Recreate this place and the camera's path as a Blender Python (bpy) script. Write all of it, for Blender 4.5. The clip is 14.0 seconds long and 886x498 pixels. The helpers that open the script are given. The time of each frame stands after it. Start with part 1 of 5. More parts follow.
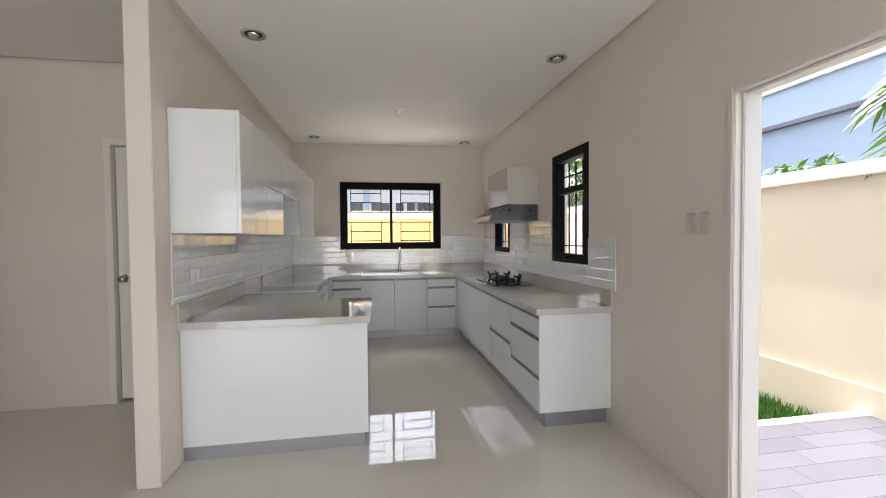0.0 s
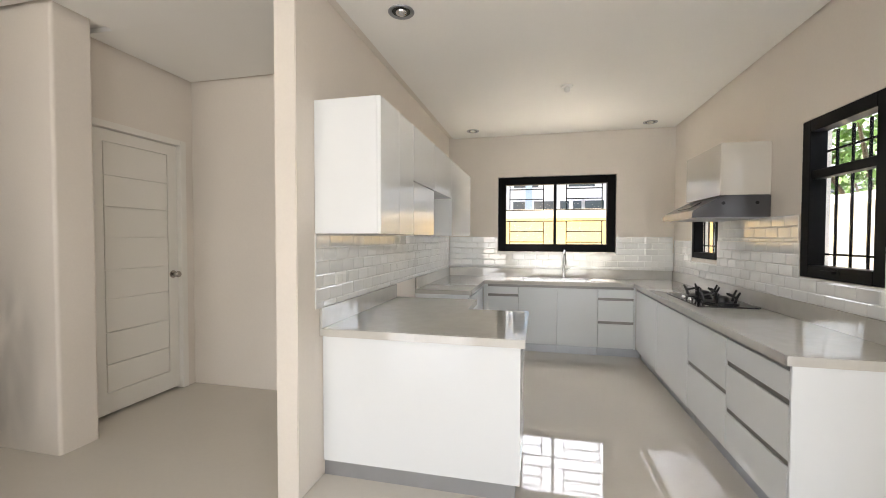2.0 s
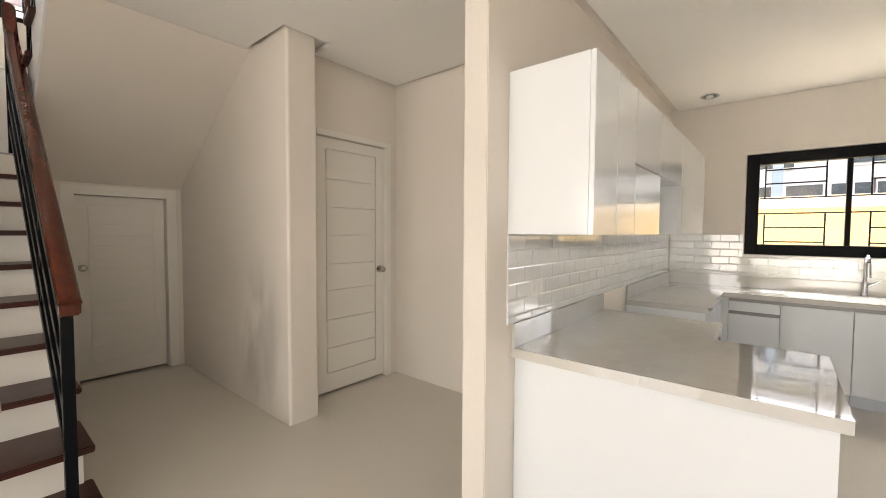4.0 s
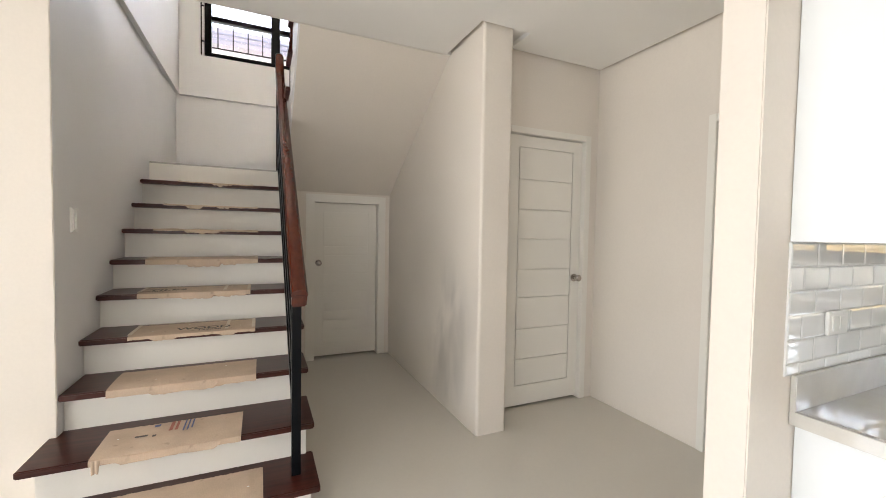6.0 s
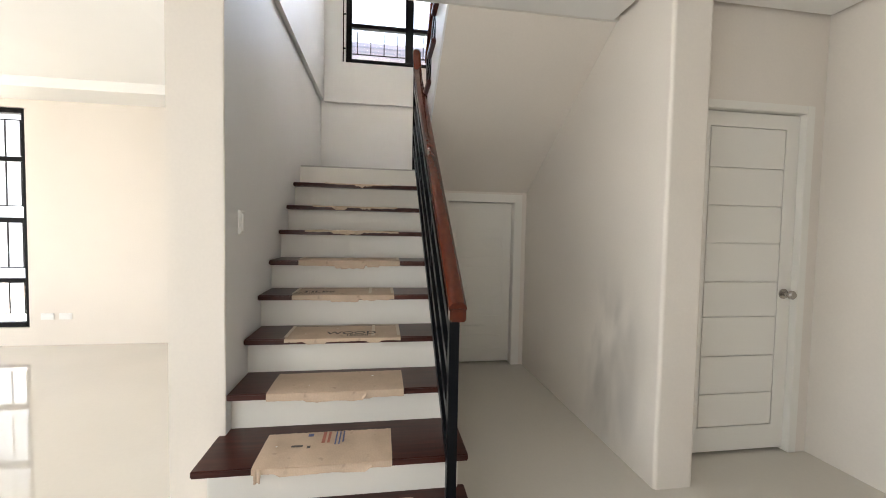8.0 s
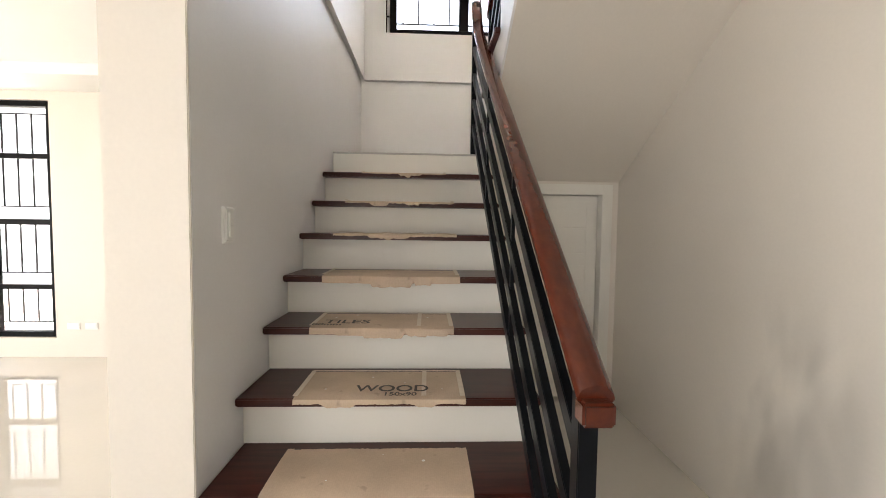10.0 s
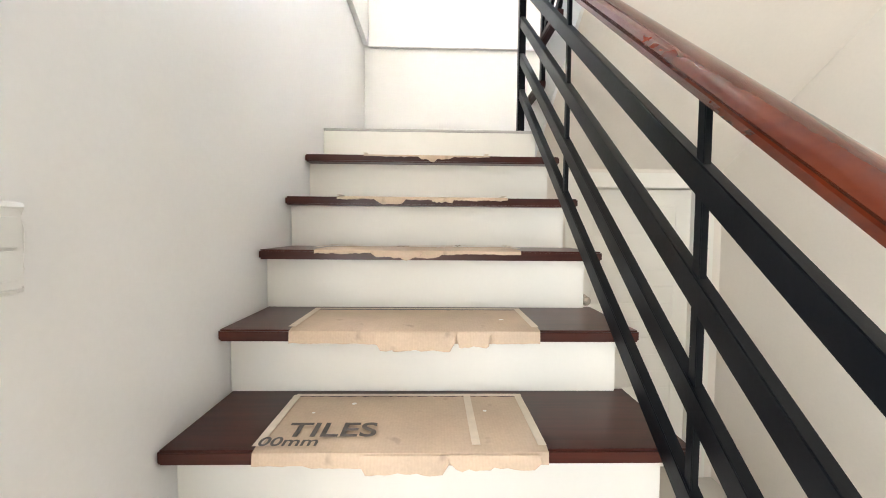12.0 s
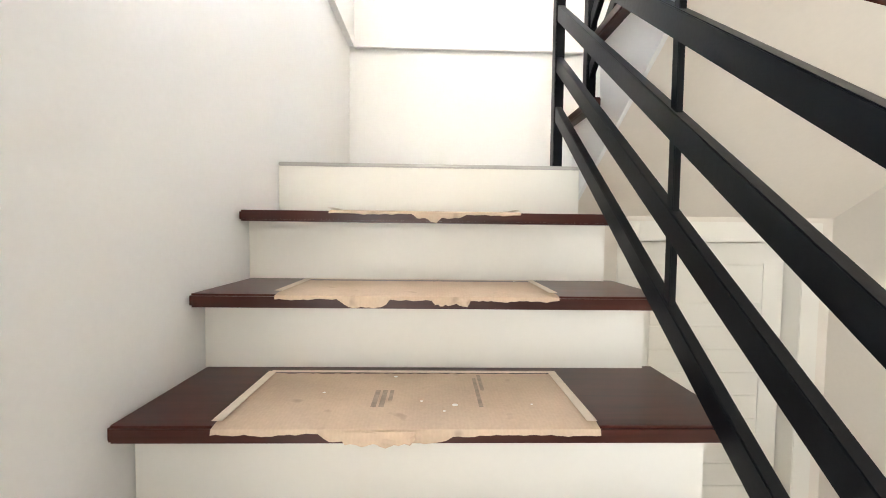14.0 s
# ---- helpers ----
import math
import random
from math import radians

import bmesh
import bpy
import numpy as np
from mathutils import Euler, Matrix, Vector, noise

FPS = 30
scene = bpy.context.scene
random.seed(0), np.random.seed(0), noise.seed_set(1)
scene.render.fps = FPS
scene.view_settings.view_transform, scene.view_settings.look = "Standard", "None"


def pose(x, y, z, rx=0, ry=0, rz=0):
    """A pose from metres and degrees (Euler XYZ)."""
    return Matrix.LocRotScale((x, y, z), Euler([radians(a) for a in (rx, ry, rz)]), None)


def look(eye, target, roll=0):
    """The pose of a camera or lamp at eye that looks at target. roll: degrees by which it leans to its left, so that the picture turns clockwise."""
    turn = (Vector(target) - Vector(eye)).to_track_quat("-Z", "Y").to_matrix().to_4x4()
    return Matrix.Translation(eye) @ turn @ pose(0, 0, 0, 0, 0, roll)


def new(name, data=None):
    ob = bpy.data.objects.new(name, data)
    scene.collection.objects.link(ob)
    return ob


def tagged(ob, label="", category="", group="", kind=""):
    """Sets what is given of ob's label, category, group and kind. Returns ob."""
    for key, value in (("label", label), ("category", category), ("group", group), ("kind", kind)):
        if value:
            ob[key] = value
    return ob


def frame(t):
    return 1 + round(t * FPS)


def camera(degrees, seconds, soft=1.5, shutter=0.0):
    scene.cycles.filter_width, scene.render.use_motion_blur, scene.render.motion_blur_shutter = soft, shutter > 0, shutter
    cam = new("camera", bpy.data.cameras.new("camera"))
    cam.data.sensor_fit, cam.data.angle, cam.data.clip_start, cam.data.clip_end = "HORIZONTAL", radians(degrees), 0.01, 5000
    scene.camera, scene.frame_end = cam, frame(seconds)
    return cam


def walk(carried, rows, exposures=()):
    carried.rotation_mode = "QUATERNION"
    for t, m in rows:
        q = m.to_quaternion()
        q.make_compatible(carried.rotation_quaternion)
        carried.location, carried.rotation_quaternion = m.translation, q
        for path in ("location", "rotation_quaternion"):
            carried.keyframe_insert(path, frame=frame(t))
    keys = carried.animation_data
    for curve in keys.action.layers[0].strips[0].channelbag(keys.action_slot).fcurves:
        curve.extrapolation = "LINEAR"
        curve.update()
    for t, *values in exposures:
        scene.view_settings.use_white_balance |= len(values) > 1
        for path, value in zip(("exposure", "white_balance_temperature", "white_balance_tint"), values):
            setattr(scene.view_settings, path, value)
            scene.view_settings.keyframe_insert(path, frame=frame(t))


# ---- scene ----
cam = camera(95.3, 14.0, soft=0.95)
PATH = [
    (0, (0.355, 0.217, 1.306), (0.687, 2.188, 1.252), -0.5),
    (0.5, (0.408, 0.349, 1.305), (0.547, 2.343, 1.254), -0.5),
    (1, (0.435, 0.501, 1.312), (0.379, 2.499, 1.26), -0.3),
    (1.5, (0.418, 0.613, 1.316), (0.166, 2.597, 1.261), -0.0),
    (2, (0.377, 0.768, 1.321), (-0.078, 2.715, 1.268), 0.1),
    (2.2, (0.378, 0.808, 1.328), (-0.164, 2.732, 1.274), 0.2),
    (4.3, (0.089, 1.196, 1.354), (-1.294, 2.64, 1.276), 0.5),
    (4.5, (0.05, 1.217, 1.352), (-1.394, 2.599, 1.281), 0.7),
    (5, (-0.026, 1.24, 1.354), (-1.607, 2.464, 1.282), 0.8),
    (5.5, (-0.077, 1.263, 1.355), (-1.791, 2.291, 1.282), 0.9),
    (6, (-0.108, 1.272, 1.35), (-1.928, 2.097, 1.275), 1.0),
    (6.5, (-0.149, 1.264, 1.359), (-2.044, 1.899, 1.277), 1.0),
    (7, (-0.259, 1.227, 1.354), (-2.197, 1.712, 1.272), 1.1),
    (7.5, (-0.386, 1.169, 1.357), (-2.348, 1.548, 1.272), 1.1),
    (8, (-0.52, 1.128, 1.363), (-2.495, 1.432, 1.273), 1.1),
    (8.5, (-0.714, 1.121, 1.374), (-2.698, 1.354, 1.283), 1.1),
    (11, (-1.792, 1.026, 1.391), (-3.788, 1.066, 1.282), 0.7),
    (11.5, (-2.024, 0.979, 1.397), (-4.021, 1.025, 1.297), 0.8),
    (12, (-2.237, 0.97, 1.418), (-4.234, 1.017, 1.321), 0.5),
    (12.5, (-2.476, 0.963, 1.469), (-4.473, 1.017, 1.372), 0.6),
    (13, (-2.625, 0.974, 1.539), (-4.622, 1.025, 1.446), 0.6),
    (13.5, (-2.761, 0.973, 1.606), (-4.758, 1.023, 1.516), 0.6),
    (14, (-2.868, 0.959, 1.691), (-4.865, 1.011, 1.601), 0.7),
]
# seconds and stops: the clip's camera brightens as it turns from the garden door to the stairs
EXPOSURE = [(0, 2.42, 6350, 11), (0.5, 2.44, 6550, 12), (1.0, 2.76, 6900, 14), (2.2, 3.02, 6600, 11), (4.5, 3.15, 7150, 13), (5.0, 3.28, 7000, 13), (5.5, 3.47, 6650, 11), (6, 3.42, 6450, 10), (7.5, 3.25, 6300, 8), (8.5, 3.3, 6300, 8), (11, 3.9, 6750, 11), (11.5, 4.4, 6250, 8), (12, 4.72, 6150, 7), (13, 4.8, 6200, 7), (14, 4.78, 6200, 7)]
walk(cam, [(t, look(eye, target, roll)) for t, eye, target, roll in PATH], EXPOSURE)

# ---- light ----
world = bpy.data.worlds.new("sky")
scene.world = world
world.use_nodes = True
wn = world.node_tree
sky = wn.nodes.new("ShaderNodeTexSky")
sky.sky_type = "NISHITA"
sky.sun_disc = False
sky.sun_elevation = radians(65)
sky.sun_rotation = radians(-8)
haze = wn.nodes.new("ShaderNodeHueSaturation")
haze.inputs["Saturation"].default_value = 0.6
wn.links.new(sky.outputs[0], haze.inputs["Color"])
wn.links.new(haze.outputs[0], wn.nodes["Background"].inputs[0])
sky.air_density, sky.dust_density, sky.ozone_density = 1.0, 5.0, 1.0
wn.nodes["Background"].inputs[1].default_value = 0.15

sun = new("sun", bpy.data.lights.new("sun", "SUN"))
sun.data.energy, sun.data.angle, sun.data.color = 2.7, radians(0.5), (1.0, 0.95, 0.88)
sun.matrix_world = look((-0.5, 3.4, 9.0), (0, 0, 0))


def added_sky_lamp(x, y, z, tx, ty, tz, width, height, watts, colour=(1.0, 0.97, 0.96)):
    """Added lamp in an unseen, invented opening behind the walker, standing in for skylight."""
    data = bpy.data.lights.new("added_sky_lamp", "AREA")
    data.shape, data.size, data.size_y, data.energy, data.color = "RECTANGLE", width, height, watts, colour
    ob = new("added_sky_lamp", data)
    ob.matrix_world = look((x, y, z), (tx, ty, tz))
    return ob


added_sky_lamp(2.03, -0.1, 1.35, -4.0, 1.0, 1.2, 1.25, 1.45, 1.8)
added_sky_lamp(0.7, -1.68, 1.15, 0.4, 2.0, 1.9, 2.2, 2.1, 6.8, (0.93, 0.97, 1.0))
added_sky_lamp(-2.1, -5.40, 1.35, -2.0, 3.0, 1.6, 2.75, 2.15, 13.5)


# ---- materials ----
def material(name, colour, rough=0.5, metal=0.0, spread=0.06, scale=3.0, fine=60.0, bump=0.05, coat=0.0, rough_spread=0.08, spec=0.5):
    """A paint, wood or metal surface with broad and fine variation and fine relief."""
    m = bpy.data.materials.new(name)
    m.use_nodes = True
    nt = m.node_tree
    b = nt.nodes["Principled BSDF"]
    b.inputs["Metallic"].default_value = metal
    b.inputs["Specular IOR Level"].default_value = spec
    b.inputs["Coat Weight"].default_value = coat
    b.inputs["Coat Roughness"].default_value = 0.05
    co = nt.nodes.new("ShaderNodeTexCoord")
    n1 = nt.nodes.new("ShaderNodeTexNoise")
    n1.inputs["Scale"].default_value, n1.inputs["Detail"].default_value = scale, 4
    n2 = nt.nodes.new("ShaderNodeTexNoise")
    n2.inputs["Scale"].default_value, n2.inputs["Detail"].default_value = fine, 3
    nt.links.new(co.outputs["Object"], n1.inputs["Vector"])
    nt.links.new(co.outputs["Object"], n2.inputs["Vector"])
    add = nt.nodes.new("ShaderNodeMath")
    add.operation = "MULTIPLY_ADD"
    nt.links.new(n2.outputs[0], add.inputs[0])
    add.inputs[1].default_value = 0.35
    nt.links.new(n1.outputs[0], add.inputs[2])
    ramp = nt.nodes.new("ShaderNodeMapRange")
    ramp.inputs[1].default_value, ramp.inputs[2].default_value = 0.45, 0.9
    ramp.inputs[3].default_value, ramp.inputs[4].default_value = 1 - spread, 1 + spread
    nt.links.new(add.outputs[0], ramp.inputs[0])
    mul = nt.nodes.new("ShaderNodeVectorMath")
    mul.operation = "MULTIPLY"
    mul.inputs[0].default_value = colour
    nt.links.new(ramp.outputs[0], mul.inputs[1])
    nt.links.new(mul.outputs[0], b.inputs["Base Color"])
    rr = nt.nodes.new("ShaderNodeMapRange")
    rr.inputs[1].default_value, rr.inputs[2].default_value = 0.3, 0.7
    rr.inputs[3].default_value, rr.inputs[4].default_value = max(0.02, rough - rough_spread * rough), rough + rough_spread * rough
    nt.links.new(n1.outputs[0], rr.inputs[0])
    nt.links.new(rr.outputs[0], b.inputs["Roughness"])
    if bump:
        bp = nt.nodes.new("ShaderNodeBump")
        bp.inputs["Strength"].default_value, bp.inputs["Distance"].default_value = bump, 0.004
        nt.links.new(n2.outputs[0], bp.inputs["Height"])
        nt.links.new(bp.outputs[0], b.inputs["Normal"])
    return m


def wood(name, dark, light, rough=0.25, axis=1, coat=0.3):
    """Varnished wood with grain along one axis (0 x, 1 y, 2 z)."""
    m = material(name, light, rough, coat=coat, bump=0.0)
    nt = m.node_tree
    b = nt.nodes["Principled BSDF"]
    co = nt.nodes.new("ShaderNodeTexCoord")
    mp = nt.nodes.new("ShaderNodeMapping")
    s = [14.0, 14.0, 14.0]
    s[axis] = 0.9
    mp.inputs["Scale"].default_value = s
    n = nt.nodes.new("ShaderNodeTexNoise")
    n.inputs["Scale"].default_value, n.inputs["Detail"].default_value, n.inputs["Distortion"].default_value = 3.0, 6, 0.6
    r = nt.nodes.new("ShaderNodeValToRGB")
    r.color_ramp.elements[0].position, r.color_ramp.elements[1].position = 0.3, 0.72
    r.color_ramp.elements[0].color, r.color_ramp.elements[1].color = (*dark, 1), (*light, 1)
    nt.links.new(co.outputs["Object"], mp.inputs[0])
    nt.links.new(mp.outputs[0], n.inputs["Vector"])
    nt.links.new(n.outputs[0], r.inputs[0])
    nt.links.new(r.outputs[0], b.inputs["Base Color"])
    return m


def cardboard_material():
    """Brown corrugated board with flute lines, stains and scuffs."""
    m = material("cardboard", (0.54, 0.41, 0.30), 0.8, spread=0.14, scale=5.0, fine=140.0, bump=0.12)
    nt = m.node_tree
    b = nt.nodes["Principled BSDF"]
    mul = b.inputs["Base Color"].links[0].from_node
    co = nt.nodes.new("ShaderNodeTexCoord")
    w = nt.nodes.new("ShaderNodeTexWave")
    w.wave_type, w.bands_direction = "BANDS", "Y"
    w.inputs["Scale"].default_value, w.inputs["Distortion"].default_value = 45.0, 0.8
    spots = nt.nodes.new("ShaderNodeTexNoise")
    spots.inputs["Scale"].default_value = 17.0
    nt.links.new(co.outputs["Object"], w.inputs["Vector"])
    nt.links.new(co.outputs["Object"], spots.inputs["Vector"])
    r = nt.nodes.new("ShaderNodeMapRange")
    r.inputs[1].default_value, r.inputs[2].default_value, r.inputs[3].default_value, r.inputs[4].default_value = 0.66, 0.78, 1.0, 0.66
    nt.links.new(spots.outputs[0], r.inputs[0])
    r2 = nt.nodes.new("ShaderNodeMapRange")
    r2.inputs[3].default_value, r2.inputs[4].default_value = 0.985, 1.01
    nt.links.new(w.outputs[0], r2.inputs[0])
    m1 = nt.nodes.new("ShaderNodeMath")
    m1.operation = "MULTIPLY"
    nt.links.new(r.outputs[0], m1.inputs[0])
    nt.links.new(r2.outputs[0], m1.inputs[1])
    m2 = nt.nodes.new("ShaderNodeVectorMath")
    m2.operation = "MULTIPLY"
    nt.links.new(mul.outputs[0], m2.inputs[0])
    nt.links.new(m1.outputs[0], m2.inputs[1])
    nt.links.new(m2.outputs[0], b.inputs["Base Color"])
    return m


def glass_material():
    m = bpy.data.materials.new("window_glass")
    m.use_nodes = True
    b = m.node_tree.nodes["Principled BSDF"]
    b.inputs["Base Color"].default_value = (0.97, 0.98, 0.98, 1)
    b.inputs["Roughness"].default_value, b.inputs["Transmission Weight"].default_value, b.inputs["IOR"].default_value = 0.0, 1.0, 1.1
    return m


def leaf_material(name, colour):
    m = bpy.data.materials.new(name)
    m.use_nodes = True
    nt = m.node_tree
    b = nt.nodes["Principled BSDF"]
    g = nt.nodes.new("ShaderNodeNewGeometry")
    r = nt.nodes.new("ShaderNodeValToRGB")
    r.color_ramp.elements[0].color = (colour[0] * 0.5, colour[1] * 0.55, colour[2] * 0.5, 1)
    r.color_ramp.elements[1].color = (colour[0] * 1.5, colour[1] * 1.4, colour[2] * 1.3, 1)
    nt.links.new(g.outputs["Random Per Island"], r.inputs[0])
    nt.links.new(r.outputs[0], b.inputs["Base Color"])
    b.inputs["Roughness"].default_value = 0.5
    return m


def wall_tile_material():
    """Glazed white tile whose tone varies a little from piece to piece."""
    m = material("glazed_tile", (0.81, 0.81, 0.785), 0.02, spread=0.02, scale=9.0, bump=0.01, fine=30.0, spec=1.0, coat=0.25)
    nt = m.node_tree
    b = nt.nodes["Principled BSDF"]
    mul = b.inputs["Base Color"].links[0].from_node
    oi = nt.nodes.new("ShaderNodeObjectInfo")
    r = nt.nodes.new("ShaderNodeMapRange")
    r.inputs[3].default_value, r.inputs[4].default_value = 0.95, 1.03
    nt.links.new(oi.outputs["Random"], r.inputs[0])
    m2 = nt.nodes.new("ShaderNodeVectorMath")
    m2.operation = "MULTIPLY"
    nt.links.new(mul.outputs[0], m2.inputs[0])
    nt.links.new(r.outputs[0], m2.inputs[1])
    nt.links.new(m2.outputs[0], b.inputs["Base Color"])
    return m


WALL = material("cream_wall_paint", (0.75, 0.69, 0.615), 0.6, spread=0.04, scale=0.9, fine=70.0, bump=0.09)


def patchy_wall():
    """The cream paint with soft slanting darker patches low on the wall near the corner."""
    m = material("patchy_cream_wall_paint", (0.75, 0.69, 0.615), 0.6, spread=0.04, scale=0.9, fine=70.0, bump=0.09)
    nt = m.node_tree
    b = nt.nodes["Principled BSDF"]
    mul = b.inputs["Base Color"].links[0].from_node
    co = nt.nodes.new("ShaderNodeTexCoord")
    mp = nt.nodes.new("ShaderNodeMapping")
    mp.inputs["Rotation"].default_value = (0, radians(35), 0)
    mp.inputs["Scale"].default_value = (4.6, 1.0, 1.9)
    n = nt.nodes.new("ShaderNodeTexNoise")
    n.inputs["Scale"].default_value, n.inputs["Detail"].default_value, n.inputs["Distortion"].default_value = 1.0, 2.0, 0.3
    nt.links.new(co.outputs["Object"], mp.inputs[0])
    nt.links.new(mp.outputs[0], n.inputs["Vector"])
    marks = nt.nodes.new("ShaderNodeMapRange")
    marks.inputs[1].default_value, marks.inputs[2].default_value, marks.inputs[3].default_value, marks.inputs[4].default_value = 0.36, 0.68, 0.0, 1.0
    nt.links.new(n.outputs[0], marks.inputs[0])
    centre = nt.nodes.new("ShaderNodeVectorMath")
    centre.operation = "SUBTRACT"
    centre.inputs[1].default_value = (-2.90, 2.6, 0.55)
    nt.links.new(co.outputs["Object"], centre.inputs[0])
    oval = nt.nodes.new("ShaderNodeVectorMath")
    oval.operation = "MULTIPLY"
    oval.inputs[1].default_value = (2.0, 0.0, 1.3)
    nt.links.new(centre.outputs[0], oval.inputs[0])
    dist = nt.nodes.new("ShaderNodeVectorMath")
    dist.operation = "LENGTH"
    nt.links.new(oval.outputs[0], dist.inputs[0])
    reach = nt.nodes.new("ShaderNodeMapRange")
    reach.interpolation_type = "SMOOTHSTEP"
    reach.inputs[1].default_value, reach.inputs[2].default_value, reach.inputs[3].default_value, reach.inputs[4].default_value = 0.3, 1.0, 0.32, 0.0
    nt.links.new(dist.outputs["Value"], reach.inputs[0])
    both = nt.nodes.new("ShaderNodeMath")
    both.operation = "MULTIPLY"
    nt.links.new(marks.outputs[0], both.inputs[0])
    nt.links.new(reach.outputs[0], both.inputs[1])
    inv = nt.nodes.new("ShaderNodeMath")
    inv.operation = "SUBTRACT"
    inv.inputs[0].default_value = 1.0
    nt.links.new(both.outputs[0], inv.inputs[1])
    out = nt.nodes.new("ShaderNodeVectorMath")
    out.operation = "MULTIPLY"
    nt.links.new(mul.outputs[0], out.inputs[0])
    nt.links.new(inv.outputs[0], out.inputs[1])
    nt.links.new(out.outputs[0], b.inputs["Base Color"])
    return m


WALL_PATCHY = patchy_wall()
WALL_STAIR = material("white_stair_wall_paint", (0.81, 0.80, 0.785), 0.4, spread=0.03, scale=1.6, fine=70.0, bump=0.08)
WHITE = material("white_trim_paint", (0.80, 0.77, 0.705), 0.4, spread=0.02, scale=2.0, fine=80.0, bump=0.03)
CEIL = material("ceiling_paint", (0.88, 0.86, 0.82), 0.75, spread=0.02, scale=1.0, fine=80.0, bump=0.04)
DOOR = material("white_door_paint", (0.79, 0.76, 0.695), 0.35, spread=0.015, scale=2.0, fine=70.0, bump=0.03)
FLOOR = material("polished_floor_tile", (0.63, 0.59, 0.52), 0.035, spread=0.03, scale=1.2, fine=40.0, bump=0.004, rough_spread=0.4, spec=0.7)
LACQUER = material("white_lacquer", (0.79, 0.81, 0.815), 0.11, spread=0.01, scale=2.0, bump=0.006, fine=20.0)
QUARTZ = material("beige_quartz", (0.56, 0.54, 0.495), 0.045, spread=0.04, scale=14.0, fine=160.0, bump=0.0, spec=1.0, coat=0.25)
ALU = material("brushed_aluminium", (0.42, 0.43, 0.45), 0.4, metal=0.8, spread=0.05, scale=6.0, fine=220.0, bump=0.02)
CHANNEL = material("grey_handle_channel", (0.26, 0.25, 0.24), 0.4, metal=0.5, spread=0.05)
DUCT = material("cream_gloss_panel", (0.66, 0.62, 0.55), 0.12, spread=0.02, scale=2.0, bump=0.006, fine=20.0)
CUP = material("dark_polished_cup", (0.10, 0.10, 0.10), 0.2, metal=0.8, spread=0.1)
CHROME = material("bright_chrome", (0.85, 0.85, 0.86), 0.08, metal=1.0, spread=0.02)
STEEL = material("stainless_steel", (0.55, 0.55, 0.56), 0.22, metal=1.0, spread=0.06, scale=5.0, fine=240.0, bump=0.02)
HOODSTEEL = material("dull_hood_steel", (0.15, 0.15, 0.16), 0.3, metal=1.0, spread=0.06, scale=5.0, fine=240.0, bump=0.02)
NICKEL = material("satin_nickel", (0.45, 0.42, 0.39), 0.25, metal=1.0, spread=0.05)
BLACK_GLASS = material("black_glass", (0.02, 0.02, 0.022), 0.05, spread=0.05)
IRON = material("black_cast_iron", (0.008, 0.008, 0.008), 0.4, spread=0.2, bump=0.2)
FRAME = material("black_window_frame", (0.003, 0.0028, 0.0028), 0.45, spread=0.15, fine=120.0, spec=0.1)
RAILS = material("black_rail_paint", (0.0028, 0.0034, 0.0048), 0.3, spread=0.15, scale=7.0, fine=80.0, bump=0.06, spec=0.14)
TREADS = wood("dark_red_tread_wood", (0.028, 0.006, 0.004), (0.066, 0.016, 0.010), 0.3, 1, 0.0)
TREADS.node_tree.nodes["Principled BSDF"].inputs["Specular IOR Level"].default_value = 0.3
HANDRAIL = wood("red_brown_handrail_wood", (0.062, 0.0115, 0.005), (0.092, 0.018, 0.007), 0.14, 0, 0.15)
HANDRAIL.node_tree.nodes["Principled BSDF"].inputs["Specular IOR Level"].default_value = 0.35
CARD = cardboard_material()
TAPE = material("masking_tape", (0.66, 0.57, 0.46), 0.6, spread=0.06, scale=30.0)
PRINT = material("grey_print_ink", (0.10, 0.085, 0.075), 0.8, spread=0.15, scale=60.0)
PRINT_PALE = material("faded_grey_print", (0.33, 0.26, 0.20), 0.8, spread=0.2, scale=80.0)
PRINT_RED = material("faded_red_print", (0.38, 0.14, 0.10), 0.8, spread=0.15, scale=60.0)
PRINT_BLUE = material("faded_blue_print", (0.12, 0.14, 0.26), 0.8, spread=0.15, scale=60.0)
GROUT = material("white_grout", (0.82, 0.81, 0.785), 0.6, spread=0.04, scale=20.0)
TILE = wall_tile_material()
PLASTIC = material("white_plastic", (0.80, 0.79, 0.76), 0.3, spread=0.02)
DULL_PLASTIC = material("dull_film_covered_plastic", (0.60, 0.56, 0.50), 0.35, spread=0.12, scale=30.0)
GLASS = glass_material()
FENCE = material("cream_render", (0.58, 0.52, 0.42), 0.8, spread=0.05, scale=1.5, fine=120.0, bump=0.15)
FENCE_CAP = material("pale_cap_render", (0.80, 0.77, 0.70), 0.75, spread=0.05, scale=2.0, fine=90.0, bump=0.1)
YELLOW = material("yellow_render", (0.50, 0.36, 0.16), 0.8, spread=0.05, scale=1.5, fine=120.0, bump=0.15)
PAVING = material("grey_paving_tile", (0.085, 0.085, 0.104), 0.45, spread=0.10, scale=4.0, fine=60.0, bump=0.1)
nt = PAVING.node_tree
tone = nt.nodes.new("ShaderNodeMapRange")
tone.inputs[3].default_value, tone.inputs[4].default_value = 0.82, 1.16
nt.links.new(nt.nodes.new("ShaderNodeObjectInfo").outputs["Random"], tone.inputs[0])
shift = nt.nodes.new("ShaderNodeVectorMath")
shift.operation = "MULTIPLY"
nt.links.new(nt.nodes["Principled BSDF"].inputs["Base Color"].links[0].from_socket, shift.inputs[0])
nt.links.new(tone.outputs[0], shift.inputs[1])
